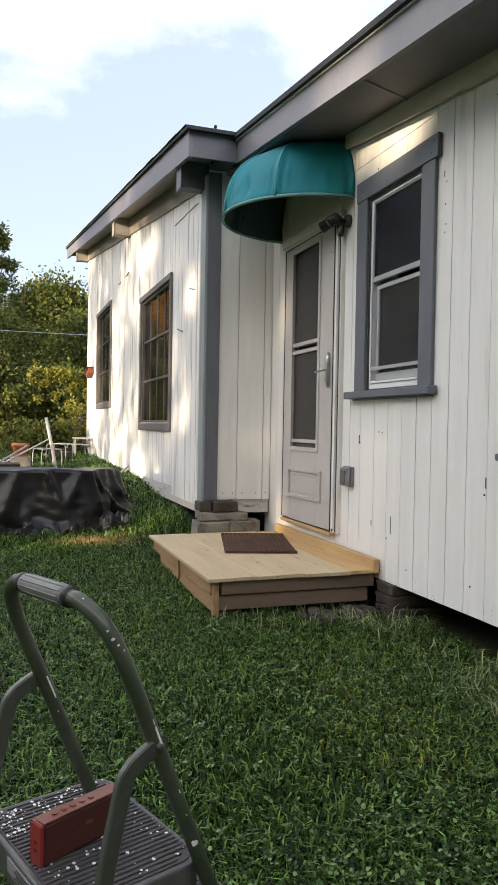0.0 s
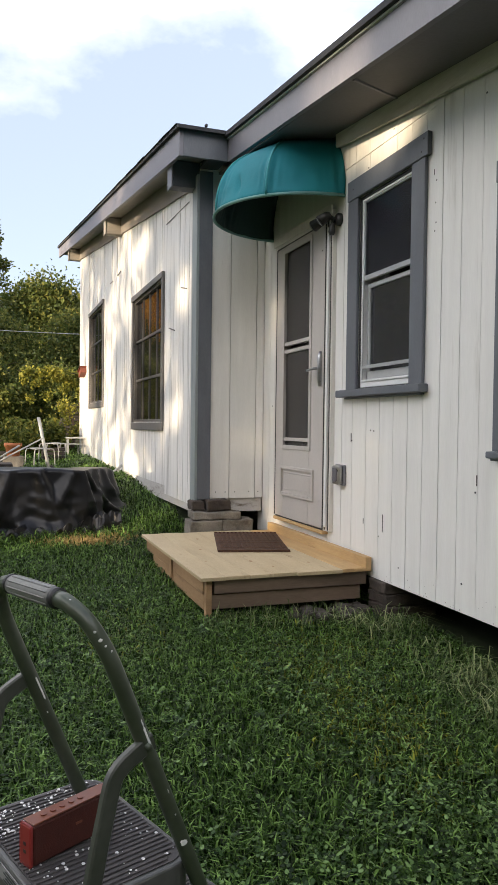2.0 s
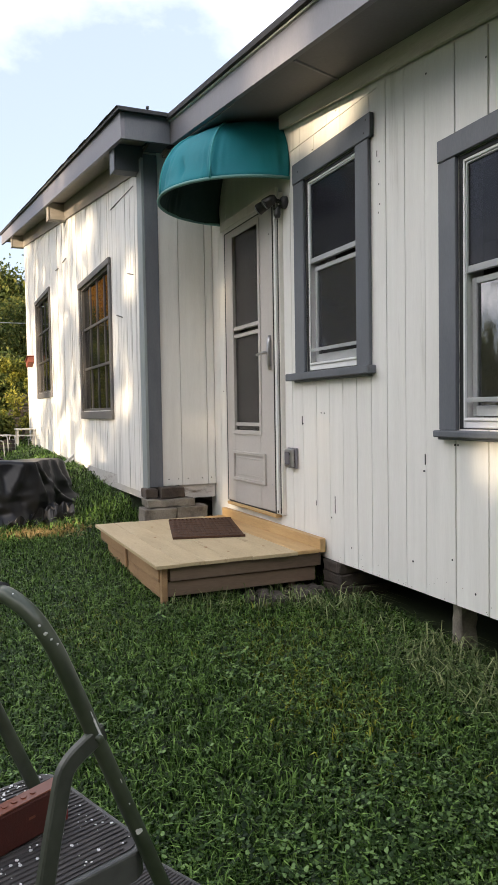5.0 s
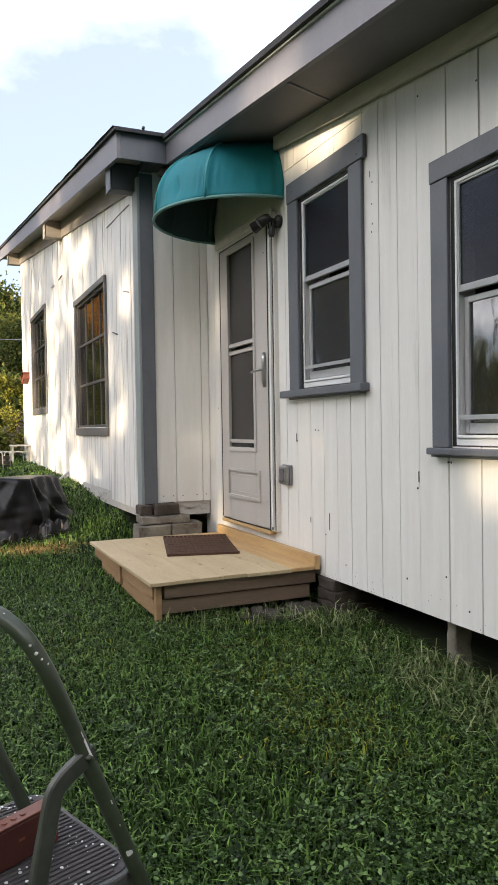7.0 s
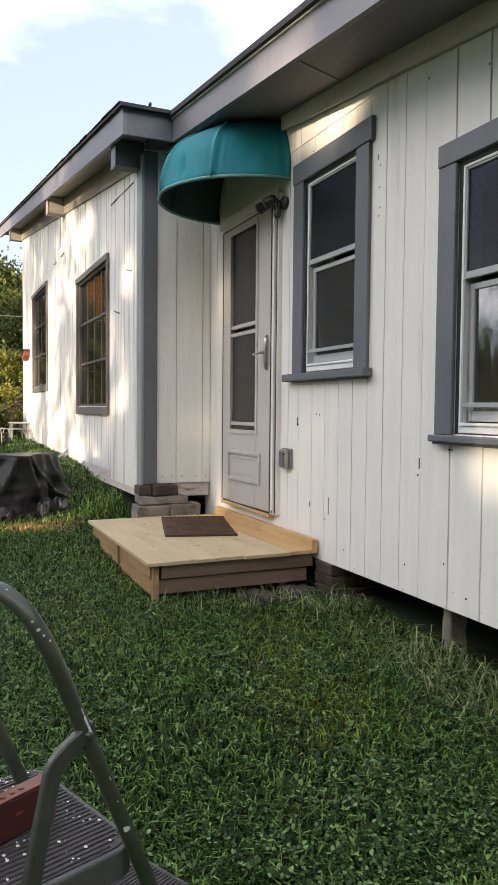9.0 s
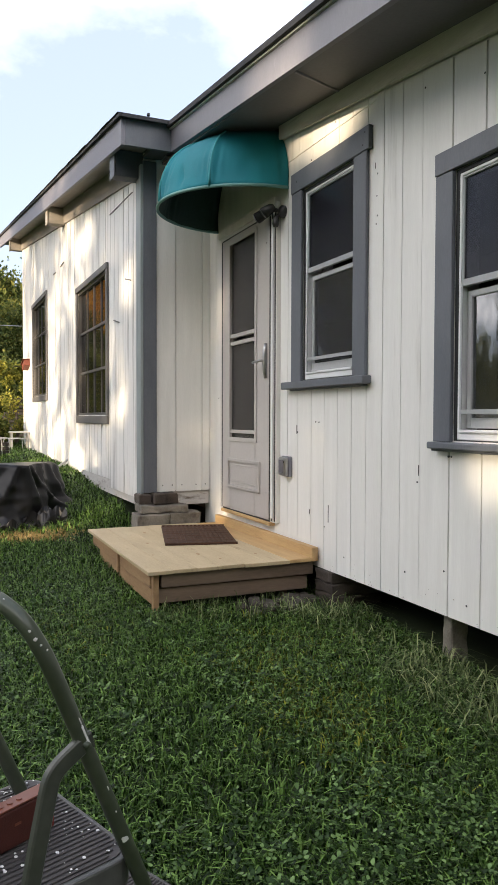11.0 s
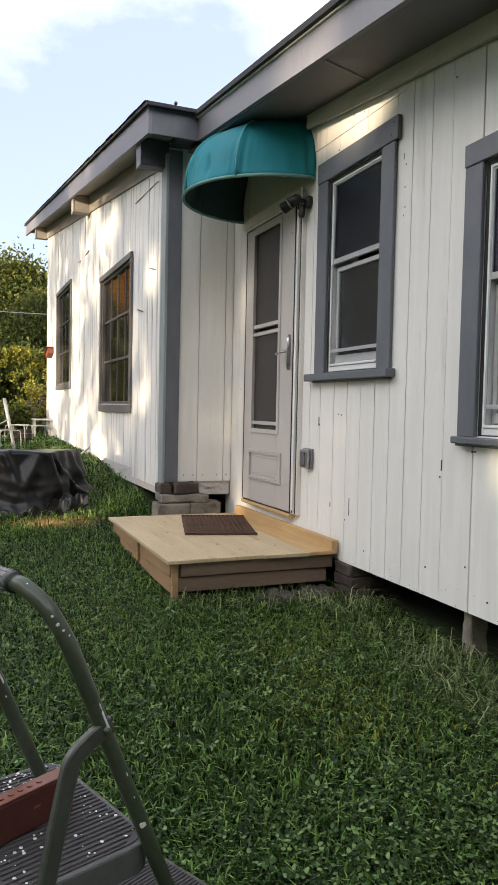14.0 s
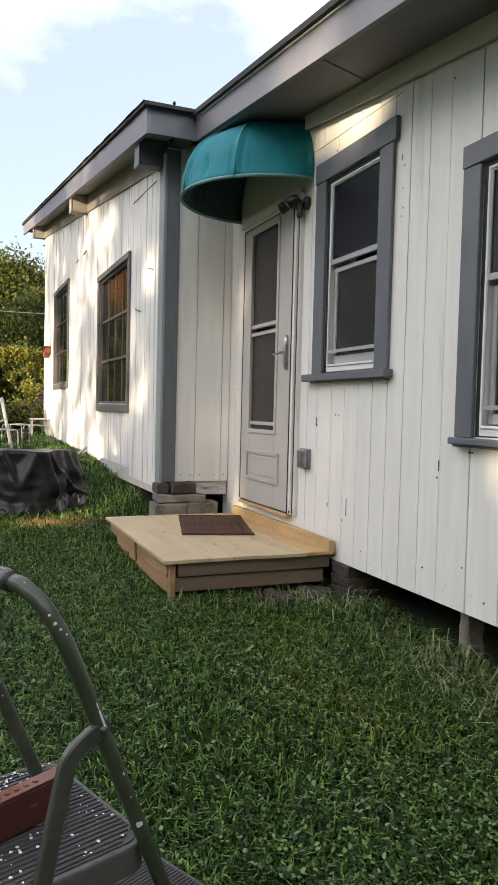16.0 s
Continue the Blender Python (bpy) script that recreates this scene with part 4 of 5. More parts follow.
block("concrete_block", "weathered concrete block at the pier's foot", -0.402, -0.145, 5.81, 6.0, gz - 0.03, 0.360, BLOCK)
block("concrete_cap_block", "flat concrete cap on the pier block", -0.615, -0.24, 5.83, 6.05, 0.364, 0.422, BLOCK)
block("shim_brick", "dark brick wedged under the corner", -0.50, -0.31, 5.88, 6.1, 0.428, 0.506, BRICK, "brick")
block("corner_brick", "dark brick on the pier beside the corner board", -0.605, -0.515, 5.92, 6.1, 0.426, 0.50, BRICK, "brick")
block("pier_block", "grey concrete pier under the long wall", 0.06, 0.15, 3.06, 3.13, ground_z(0, 3) - 0.05, WB - 0.004, BLOCK)
for k in range(3):
    block("pier_timber", "stacked weathered pier timber under the wall", -0.02, 0.3, 3.97 + 0.012 * k, 4.20 - 0.01 * k, 0.03 + 0.065 * k, 0.092 + 0.065 * k, BRICK, "timber")


def stone(x, y, r, seed):
    bm = bmesh.new()
    bmesh.ops.create_icosphere(bm, subdivisions=2, radius=r)
    for v in bm.verts:
        v.co = Vector((v.co.x, v.co.y * 0.8, v.co.z * 0.6)) * (1 + 0.35 * noise.noise(v.co / r + Vector((seed, 0, 0))))
        v.co += Vector((x, y, ground_z(x, y) + 0.25 * r))
    return tagged(part("stone", bm, STONE), "grey rubble stone lying under the deck", "stone", "rubble stones")


for k in range(30):
    stone(-0.02 - 0.52 * random.random(), 3.97 + 0.30 * random.random(), random.uniform(0.018, 0.055), k * 3.1)

# ---- step ladder and speaker ----
LADDER = Matrix(((-0.453, -0.8915, 0, -1.785), (0.8915, -0.453, 0, 1.543), (0, 0, 1, 0), (0, 0, 0, 1)))
ladder = thing("step_ladder", "worn folding step ladder spattered with white paint", "step ladder")
ladder.matrix_basis = LADDER
TILT_V = lambda z: 0.436 * (z - 0.383)       # lean of the hoop
gl = -0.13
hoop_r = [(0.0, TILT_V(z), z) for z in (gl, 0.1, 0.383, 0.6, 0.74)] + [(0.004, TILT_V(0.785), 0.785), (0.020, TILT_V(0.822), 0.822), (0.052, TILT_V(0.843), 0.843), (0.085, TILT_V(0.848), 0.848)]
hoop_l = [(0.292 - p[0], p[1], p[2]) for p in hoop_r][::-1]
part("hoop_rail", sweep(bmesh.new(), smooth_path(hoop_r + hoop_l, 5), 0.0118, 14), TUBE, ladder, "worn grey-green tube rail", True)
grip = [(0.086 + 0.120 * k / 8, TILT_V(0.848), 0.848) for k in range(9)]
grip_ob = part("grip", sweep(bmesh.new(), grip, 0.0145, 20), GRIP, ladder, "scuffed pale grip on the handle", True)
for a in range(10):
    t = 2 * math.pi * a / 10
    o = Vector((0, math.cos(t) * 0.0145, math.sin(t) * 0.0145))
    part("grip_rib", sweep(bmesh.new(), [Vector((0.094, TILT_V(0.848), 0.848)) + o, Vector((0.20, TILT_V(0.848), 0.848)) + o], 0.0014, 5), GRIP, grip_ob)
for u in (0.079, 0.206):
    part("grip_end", sweep(bmesh.new(), [(u, TILT_V(0.848), 0.848), (u + 0.007, TILT_V(0.848), 0.848)], 0.0155, 16), BLACK, grip_ob, smooth=True)
for u, side, lift in ((-0.004, 1, 0.0), (0.298, -1, 0.026)):
    path = smooth_path([(u, 0.100, 0.641), (u, 0.118, 0.635), (u, 0.136, 0.628), (u, 0.154, 0.619), (u, 0.166, 0.607), (u, 0.172, 0.590), (u, 0.178, 0.566), (u, 0.187, 0.531), (u, 0.201, 0.471), (u, 0.216, 0.41), (u, 0.285, 0.13), (u, 0.335, gl)], 4)
    path = [p + Vector((0, 0.436, 1)) * (lift * max(0.0, min(1.0, (p.z - gl) / 0.4))) for p in path]
    part("front_leg", strap(bmesh.new(), path, 0.027, 0.008), LEG, ladder, "flat worn metal leg")
    part("rivet", sweep(bmesh.new(), [(u - 0.013 * side, 0.114 + 0.436 * lift, 0.638 + lift), (u + 0.010 * side, 0.114 + 0.436 * lift, 0.638 + lift)], 0.005, 10), TUBE, ladder, smooth=True)
    for q in ((0.195, 0.405), (0.215, 0.335)):
        part("rivet", sweep(bmesh.new(), [(u + 0.004 - 0.010 * side, q[0], q[1]), (u + 0.02 * side, q[0], q[1])], 0.007, 10), STEEL, ladder, smooth=True)
    part("brace", sweep(bmesh.new(), [(u + 0.012 * side, 0.20, 0.335), (u + 0.012 * side, 0.10, 0.30), (u + 0.012 * side, 0.03, 0.33)], 0.009, 8, 0.4), TUBE, ladder)
    for vv, zz in ((TILT_V(gl), gl), (0.335, gl)):
        part("foot", sweep(bmesh.new(), [(u, vv, zz - 0.012), (u, vv, zz + 0.03)], 0.016, 10), BLACK, ladder, "black rubber foot", True)


def tray(z, u0, u1, v0, v1, turn, name):
    """A folded metal step with a ribbed rubber top."""
    M = Matrix.Translation(((u0 + u1) / 2, (v0 + v1) / 2, z)) @ Matrix.Rotation(radians(turn), 4, "Z")
    hu, hv = (u1 - u0) / 2, (v1 - v0) / 2
    b = bmesh.new()
    r = bmesh.ops.create_cube(b, size=1.0)
    for v in b.verts:
        v.co = Vector((v.co.x * 2 * hu, v.co.y * 2 * hv, -0.0225 + v.co.z * 0.045))
    bmesh.ops.bevel(b, geom=[e for e in b.edges if abs(e.verts[0].co.z - e.verts[1].co.z) > 0.01], offset=0.038, segments=7, affect="EDGES", profile=0.5)
    bmesh.ops.bevel(b, geom=[e for e in b.edges if e.verts[0].co.z > -0.001 and e.verts[1].co.z > -0.001], offset=0.004, segments=2, affect="EDGES", profile=0.5)
    b.transform(M)
    st = part(name, b, STEEL, ladder, "grey metal step")
    b = bmesh.new()
    box(b, -hu + 0.010, hu - 0.010, -hv + 0.010, hv - 0.010, 0.0005, 0.002)
    bmesh.ops.bevel(b, geom=[e for e in b.edges if abs(e.verts[0].co.z - e.verts[1].co.z) > 0.001], offset=0.03, segments=6, affect="EDGES", profile=0.5)
    b.transform(M)
    part("tread_pad", b, TREAD, st, "ribbed dark rubber tread")
    n = 28
    for i in range(n):
        u = -hu + 0.018 + (2 * hu - 0.036) * i / (n - 1)
        e = 0.012 if 1 < i < n - 2 else 0.028 if 0 < i < n - 1 else 0.042
        b = box(bmesh.new(), u - 0.0029, u + 0.0029, -hv + e, hv - e, 0.0022, 0.0046, 0.001)
        b.transform(M)
        part("tread_rib", b, TREAD, st)
    return st, M, hu, hv


seat, SM, hu, hv = tray(0.425, 0.020, 0.352, -0.020, 0.218, -7.0, "seat")
for k in range(300):
    u, v = (random.uniform(-hu, hu) * 0.9, random.uniform(-hv, hv) * 0.9)
    if random.random() < 0.5:
        u, v = hu * random.uniform(0.35, 0.88), hv * random.uniform(-0.75, 0.9)
    b = bmesh.new()
    rr = random.choice((0.0010, 0.0013, 0.0017, 0.0022, 0.0032))
    bmesh.ops.create_icosphere(b, subdivisions=1, radius=rr)
    for p in b.verts:
        p.co = Vector((p.co.x * random.uniform(0.8, 1.6), p.co.y, p.co.z * 0.35)) + Vector((u, v, 0.0052))
    b.transform(SM)
    part("paint_splash", b, PAINT_DROP, ladder, "")
def splash_on_rail(u, z, r, long, turn, count=1):
    """Dried paint on a rail: a flat smear along the tube at an angle round it, broken into uneven blobs."""
    for k in range(count):
        zz = z + (k - (count - 1) / 2) * long * 0.9
        b = bmesh.new()
        bmesh.ops.create_icosphere(b, subdivisions=2, radius=1.0)
        along = Vector((0, 0.436, 1)).normalized()
        face = (Vector((-0.80, 0.57, 0.0)) * math.cos(turn) + Vector((-0.68, -0.73, 0.0)) * math.sin(turn)).normalized()
        across = along.cross(face).normalized()
        c = Vector((u, TILT_V(zz), zz)) + face * 0.0116
        for p in b.verts:
            w = 1 + 0.45 * noise.noise(p.co * 1.7 + Vector((z * 90 + k, u * 9, turn)))
            p.co = c + along * p.co.x * long * w + across * p.co.y * r * w + face * p.co.z * 0.0009
        part("paint_splash", b, PAINT_DROP, ladder)


for u, z, r, long, turn, count in ((0.0, 0.655, 0.0022, 0.006, 0.95, 4), (0.0, 0.640, 0.0032, 0.004, 0.85, 2), (0.0, 0.675, 0.0012, 0.004, 1.0, 2), (0.292, 0.645, 0.0017, 0.006, 1.0, 7),
                                   (0.008, 0.803, 0.003, 0.0025, 0.1, 1), (0.014, 0.814, 0.002, 0.002, 0.1, 1), (0.004, 0.795, 0.0018, 0.0016, 0.3, 1), (0.003, 0.787, 0.0016, 0.0014, 0.8, 1),
                                   (0.0, 0.47, 0.005, 0.0035, 0.2, 2), (0.0, 0.52, 0.0012, 0.002, 0.6, 1), (0.292, 0.60, 0.001, 0.002, 0.4, 1), (0.0, 0.56, 0.001, 0.003, 0.9, 2)):
    splash_on_rail(u, z, r, long, turn, count)
for k in range(7):
    b = bmesh.new()
    bmesh.ops.create_icosphere(b, subdivisions=1, radius=random.uniform(0.0018, 0.0034))
    o = Vector((0.046 + 0.012 * random.random(), TILT_V(0.8415) + random.uniform(-0.006, 0.004), 0.8515 + random.uniform(-0.002, 0.002)))
    for p in b.verts:
        p.co = Vector((p.co.x * 1.5, p.co.y, p.co.z * 0.5)) + o
    part("paint_splash", b, PAINT_DROP, ladder)
tray(0.185, 0.012, 0.276, -0.235, -0.02, 0.0, "lower_step")
lb = box(bmesh.new(), -0.07, 0.03, hv + 0.0005, hv + 0.002, -0.028, -0.006)
lb.transform(SM)
plate = part("label_plate", lb, DULL, seat, "dull printed label plate")
for k in range(4):
    b = box(bmesh.new(), -0.064 + 0.0, 0.0 - 0.008 * (k % 2), hv + 0.0022, hv + 0.0028, -0.0255 + k * 0.005, -0.0235 + k * 0.005)
    b.transform(SM)
    part("print_bar", b, BLACK, seat)

speaker = thing("portable_speaker", "small red box-shaped portable speaker on the ladder's seat", "speaker")
speaker.matrix_basis = LADDER @ pose(0.168, 0.128, 0.4305, 0, 0, 3)
part("body", abox(-0.0145, 0.0145, -0.074, 0.072, 0.0, 0.062, 0.004, 2), RED_DARK, speaker, "dark red mesh body")
part("end_panel", abox(-0.0155, 0.0155, 0.0725, 0.0775, 0.0, 0.064, 0.004, 2), RED, speaker, "bright red end panel")
part("end_panel", abox(-0.0155, 0.0155, -0.0785, -0.0745, 0.0, 0.064, 0.004, 2), RED, speaker)
part("top_panel", abox(-0.0145, 0.0145, -0.074, 0.072, 0.0622, 0.0650, 0.001), COPPER, speaker, "coppery top panel")
for k in range(5):
    part("button", sweep(bmesh.new(), [(0, 0.045 - k * 0.017, 0.064), (0, 0.045 - k * 0.017, 0.0668)], 0.0048, 12), COPPER, speaker)
part("badge", abox(-0.0155, -0.0147, -0.016, -0.004, 0.034, 0.038), COPPER, speaker, "small plain badge")
for k in range(2):
    part("port", abox(-0.003, 0.003, 0.0776, 0.0781, 0.02 + 0.012 * k, 0.025 + 0.012 * k), BLACK, speaker)

# ---- tarp pile ----
def tarp_sheet():
    """A plastic sheet draped over a boxy pile: taut top, sides crumpled into flat facets with sharp ridges, ruffled hem."""
    bm, step = bmesh.new(), 0.025
    corners = [Vector((-2.75, 6.55)), Vector((-1.37, 6.62)), Vector((-1.02, 7.45)), Vector((-1.15, 8.1)), Vector((-2.75, 8.2))]
    ring0 = []
    for a, b in zip(corners, corners[1:] + corners[:1]):
        n = max(5, int((b - a).length / step))
        ring0 += [a.lerp(b, k / n) for k in range(n)]
    c = Vector((-2.0, 7.35))
    # folds run down from points on the rim and spread out
    folds = [(0.35, 0.5), (0.80, -0.3), (1.02, 0.25), (1.30, -0.55), (1.38, 0.30), (1.46, 0.9), (1.75, -0.3), (2.0, 0.35), (2.28, -0.2), (2.32, 0.5), (2.9, 0.2), (4.0, 0.4), (5.2, -0.3)]
    rows_ = []
    for i in range(31):
        f = i / 30
        row = []
        for k, p in enumerate(ring0):
            d = (p - c).normalized()
            s = k * step
            ridge = 0.0
            for src, slope in folds:
                w = 0.05 + 0.13 * f
                ridge = max(ridge, (1 - abs(s - src - slope * f * 0.6) / w) * (0.35 + 0.65 * f ** 0.5))
            crumple = 0.05 * (1 - 2 * abs(noise.noise(Vector((s * 2.6 + f, f * 2.4 - s, 9))))) * f + 0.018 * f * (1 - 2 * abs(noise.noise(Vector((s * 6, f * 5, 4)))))
            out = 0.02 * f + 0.085 * max(0.0, ridge) + crumple * min(1.0, f * 3) + 0.30 * max(0.0, f - 0.78) * (0.4 + abs(noise.noise(Vector((s * 5, 0, 5)))) * 2)
            q = p + d * out
            top_z = 0.705 - 0.09 * max(0.0, p.y - 6.9) + 0.012 * noise.noise(Vector((p.x * 2, p.y * 2, 1)))
            base = ground_z(q.x, q.y) + 0.015 + 0.07 * max(0, noise.noise(Vector((p.x * 6, p.y * 6, 2))))
            row.append(bm.verts.new((q.x, q.y, top_z + (base - top_z) * f ** 0.95)))
        rows_.append(row)
    n = len(ring0)
    for a, b in zip(rows_, rows_[1:]):
        for k in range(n):
            m = (k + 1) % n
            bm.faces.new((a[k], a[m], b[m], b[k]))
    prev = rows_[0]
    for s, up in ((0.97, 0.012), (0.8, 0.010), (0.5, 0.0), (0.2, 0.02)):
        row = [bm.verts.new((c.x + (p.x - c.x) * s, c.y + (p.y - c.y) * s, 0.70 - 0.07 * max(0.0, (c.y + (p.y - c.y) * s) - 6.9) + up + 0.03 * noise.noise(Vector((p.x * 2 * s, p.y * 2 * s, 4))))) for p in ring0]
        for k in range(n):
            bm.faces.new((prev[k], prev[(k + 1) % n], row[(k + 1) % n], row[k]))
        prev = row
    m = bm.verts.new((c.x, c.y, 0.69))
    for k in range(n):
        bm.faces.new((prev[k], prev[(k + 1) % n], m))
    return bm


heap = thing("covered_heap", "boxy heap covered with wrinkled black plastic sheet", "tarp")
part("sheet", tarp_sheet(), TARP, heap, smooth=True)
hem = bmesh.new()
rows_ = []
for i in range(9):
    row = []
    for k in range(70):
        x = -2.3 + 1.25 * k / 69
        y = 6.40 + 0.12 * max(0, x + 1.5) * 2 + 0.03 * i + 0.05 * noise.noise(Vector((x * 6, i * 0.5, 1)))
        row.append(hem.verts.new((x, y, ground_z(x, y) + 0.012 + 0.14 * abs(noise.noise(Vector((x * 8 + i * 0.5, i * 0.6, 8)))) + 0.012 * i)))
    rows_.append(row)
for a, b_ in zip(rows_, rows_[1:]):
    for k in range(69):
        hem.faces.new((a[k], a[k + 1], b_[k + 1], b_[k]))
part("hem", hem, TARP, heap, "bunched loose hem on the grass")


# ---- leaves and trees ----
def leaf_cloud(n, centres, spread, size, rng, base=None, gaps=()):
    """Small kite-shaped leaves scattered round clump centres, folded along the middle."""
    c = centres[rng.integers(0, len(centres), n)]
    p = c[:, :3] + rng.normal(size=(n, 3)) * (c[:, 3:4] * spread)
    # drop leaves on the sun ray to each spot, so it is lit
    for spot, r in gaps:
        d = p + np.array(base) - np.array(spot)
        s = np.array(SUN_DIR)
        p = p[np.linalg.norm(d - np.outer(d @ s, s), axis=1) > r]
    n = len(p)
    u = rng.normal(size=(n, 3))
    u /= np.linalg.norm(u, axis=1, keepdims=True)
    w = np.cross(u, rng.normal(size=(n, 3)))
    w /= np.linalg.norm(w, axis=1, keepdims=True)
    s = size * rng.uniform(0.6, 1.4, (n, 1))
    nrm = np.cross(u, w)
    v = np.stack([p, p + u * s * 0.5 + w * s * 0.33 + nrm * s * 0.1, p + u * s, p + u * s * 0.5 - w * s * 0.33 + nrm * s * 0.1], axis=1).reshape(-1, 3)
    f = np.arange(4 * n).reshape(n, 4)
    return v, f


def tree(label, x, y, height, spread, clumps, leaves, leaf, seed, mat=None, low=0.25, trunk=0.16, name="tree", gaps=()):
    rng = np.random.default_rng(seed)
    t = thing(name, label, "tree", at=(x, y, ground_z(x, y)))
    pts = [(0, 0, -0.1)]
    for k in range(1, 7):
        pts.append((0.10 * spread * math.sin(seed + k), 0.10 * spread * math.cos(seed * 1.7 + k), height * 0.8 * k / 6))
    part("trunk", sweep(bmesh.new(), smooth_path(pts, 3), [trunk * (1 - 0.045 * k) for k in range(19)], 9), BARK, t, smooth=True)
    cs, limbs = [], bmesh.new()
    for k in range(clumps):
        a, f = rng.uniform(0, 2 * math.pi), rng.uniform(low, 1.0)
        g = (f - low) / (1 - low)
        rad = spread * (0.35 + 0.65 * math.sin(math.pi * min(1, 0.18 + 0.8 * g))) * rng.uniform(0.35, 1.0)
        p = Vector((rad * math.cos(a), rad * math.sin(a), height * f))
        cs.append((*p, spread * rng.uniform(0.08, 0.18)))
        if k % 3 == 0:
            s = Vector((0, 0, height * min(0.75, f * 0.7)))
            sweep(limbs, [s, s.lerp(p, 0.5) + Vector((0, 0, 0.05 * height)), p], [trunk * 0.35, trunk * 0.2, trunk * 0.06], 5)
    part("limbs", limbs, BARK, t, smooth=True)
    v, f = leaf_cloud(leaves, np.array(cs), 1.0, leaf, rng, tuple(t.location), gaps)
    crown = new("crown", soup("crown", v, f, mat or LEAF))
    crown.parent = t
    return t


# far planting behind the addition
tree("broad leafy tree in low yellow sun behind the yard", 0.0, 31.0, 5.5, 2.5, 160, 56000, 0.13, 11)
tree("unseen tree past the yard, leaves coloured gold for sunlight", -4.9, 29.5, 5.8, 2.2, 120, 40000, 0.13, 12, LEAF_GOLD)
tree("tall thin-leaved tree behind the yard", -2.3, 38.0, 9.6, 1.2, 40, 6500, 0.17, 13, low=0.4)
tree("shaded leafy tree beside the fence", -2.6, 24.0, 3.6, 2.2, 110, 32000, 0.11, 14, low=0.06)
tree("shaded leafy tree beside the fence", 0.9, 25.0, 3.6, 2.0, 100, 24000, 0.11, 15, low=0.06)
tree("leafy tree behind the house", 4.0, 30.0, 6.5, 3.2, 80, 14000, 0.20, 16)
tree("leafy tree behind the yard", -13.0, 38.0, 8.0, 3.8, 90, 16000, 0.22, 17)
tree("dense dark bush in front of the fence", -2.35, 17.8, 1.75, 1.05, 80, 20000, 0.085, 41, low=0.02, trunk=0.06, name="bush")
tree("dense dark bush in front of the fence", -0.7, 18.6, 1.6, 1.2, 80, 18000, 0.085, 42, low=0.02, trunk=0.06, name="bush")
tree("small pale-stemmed shrub catching the sun", -0.66, 14.2, 1.0, 0.30, 26, 1300, 0.05, 18, LEAF_VINE, 0.3, 0.05, "shrub")
tree("low dark plants among the yard clutter", -1.62, 13.4, 0.50, 0.42, 30, 3500, 0.07, 43, low=0.02, trunk=0.03, name="shrub")
tree("low dark plants among the yard clutter", -1.12, 14.0, 0.45, 0.36, 30, 3000, 0.07, 44, low=0.02, trunk=0.03, name="shrub")
vine = thing("grape_vine", "yellow-green vine leaves hanging on a trellis wire", "vine", at=(-0.95, 16.4, ground_z(-0.95, 16.4) - 0.75))
rng = np.random.default_rng(5)
cs = np.array([(-0.5 + 1.5 * k / 40, rng.normal() * 0.15, 2.22 - 0.25 * rng.random() ** 2 - (0.30 if k % 9 == 4 else 0), 0.046) for k in range(40)])
v, f = leaf_cloud(3200, cs, 1.0, 0.065, rng)
leaves_ob = new("leaves", soup("leaves", v, f, LEAF_VINE))
leaves_ob.parent = vine
for px in (1.05,):
    part("post", abox(px - 0.03, px + 0.03, -0.03, 0.03, -0.1, 2.25), BARK, vine)
part("wire", sweep(bmesh.new(), [(-0.6, 0, 2.24), (0.3, 0, 2.2), (1.1, 0, 2.24)], 0.004, 5), BARK, vine)
cable = part("overhead_cable", sweep(bmesh.new(), smooth_path([(-14, 22.0, 3.9), (-5, 22.0, 3.72), (0.5, 22.0, 3.68), (9, 22.0, 3.9)]), 0.010, 6), PALE)
tagged(cable, "pale cable sagging across the yard", "cable")

fence = thing("fence", "old grey board fence behind the yard", "fence", at=(0, 21.0, 0))
for k in range(30):
    x = -7.0 + k * 0.3
    g = ground_z(x, 21.0)
    part("board", abox(x, x + 0.285, 0, 0.025, g - 0.05, g + 1.25 + 0.05 * random.random()), FENCE, fence)
for z in (0.35, 0.95):
    part("rail", abox(-7.0, 2.0, 0.026, 0.066, ground_z(-2, 21) + z, ground_z(-2, 21) + z + 0.09), FENCE, fence)

stack = thing("lumber_stack", "stack of weathered boards beside the fence", "lumber stack", at=(-0.45, 15.4, ground_z(-0.45, 15.4)))
for k in range(11):
    x0, tip = -0.42 + 0.22 * random.random(), random.uniform(-0.02, 0.02)
    slat = abox(x0, 0.75, -0.2 + 0.1 * random.random(), 0.2, 0.04 + k * 0.072, 0.085 + k * 0.072 + 0.02 * random.random(), 0.006)
    for v_ in slat.verts:
        v_.co.z += tip * (v_.co.x + 0.2)
    part("plank", slat, FENCE, stack)


def tube_stand(x, y, turn, h):
    t = thing("plant_stand", "pale bent-tube plant stand in the yard", "plant stand", "plant stands")
    t.matrix_basis = pose(x, y, ground_z(x, y), 0, 0, turn)
    for s in (-0.16, 0.16):
        part("hoop", sweep(bmesh.new(), smooth_path([(-0.16, s, 0), (-0.15, s, h * 0.85), (-0.1, s, h), (0.1, s, h), (0.15, s, h * 0.85), (0.16, s, 0)], 4), 0.008, 8), PALE, t, smooth=True)
    for q in (-0.08, 0.08):
        part("cross_bar", sweep(bmesh.new(), [(q, -0.16, h - 0.005), (q, 0.16, h - 0.005)], 0.009, 6), PALE, t)
    return t


tube_stand(-1.40, 11.6, 20, 0.27)
tube_stand(-1.16, 12.4, -25, 0.27)
tube_stand(-0.80, 13.0, 10, 0.22)
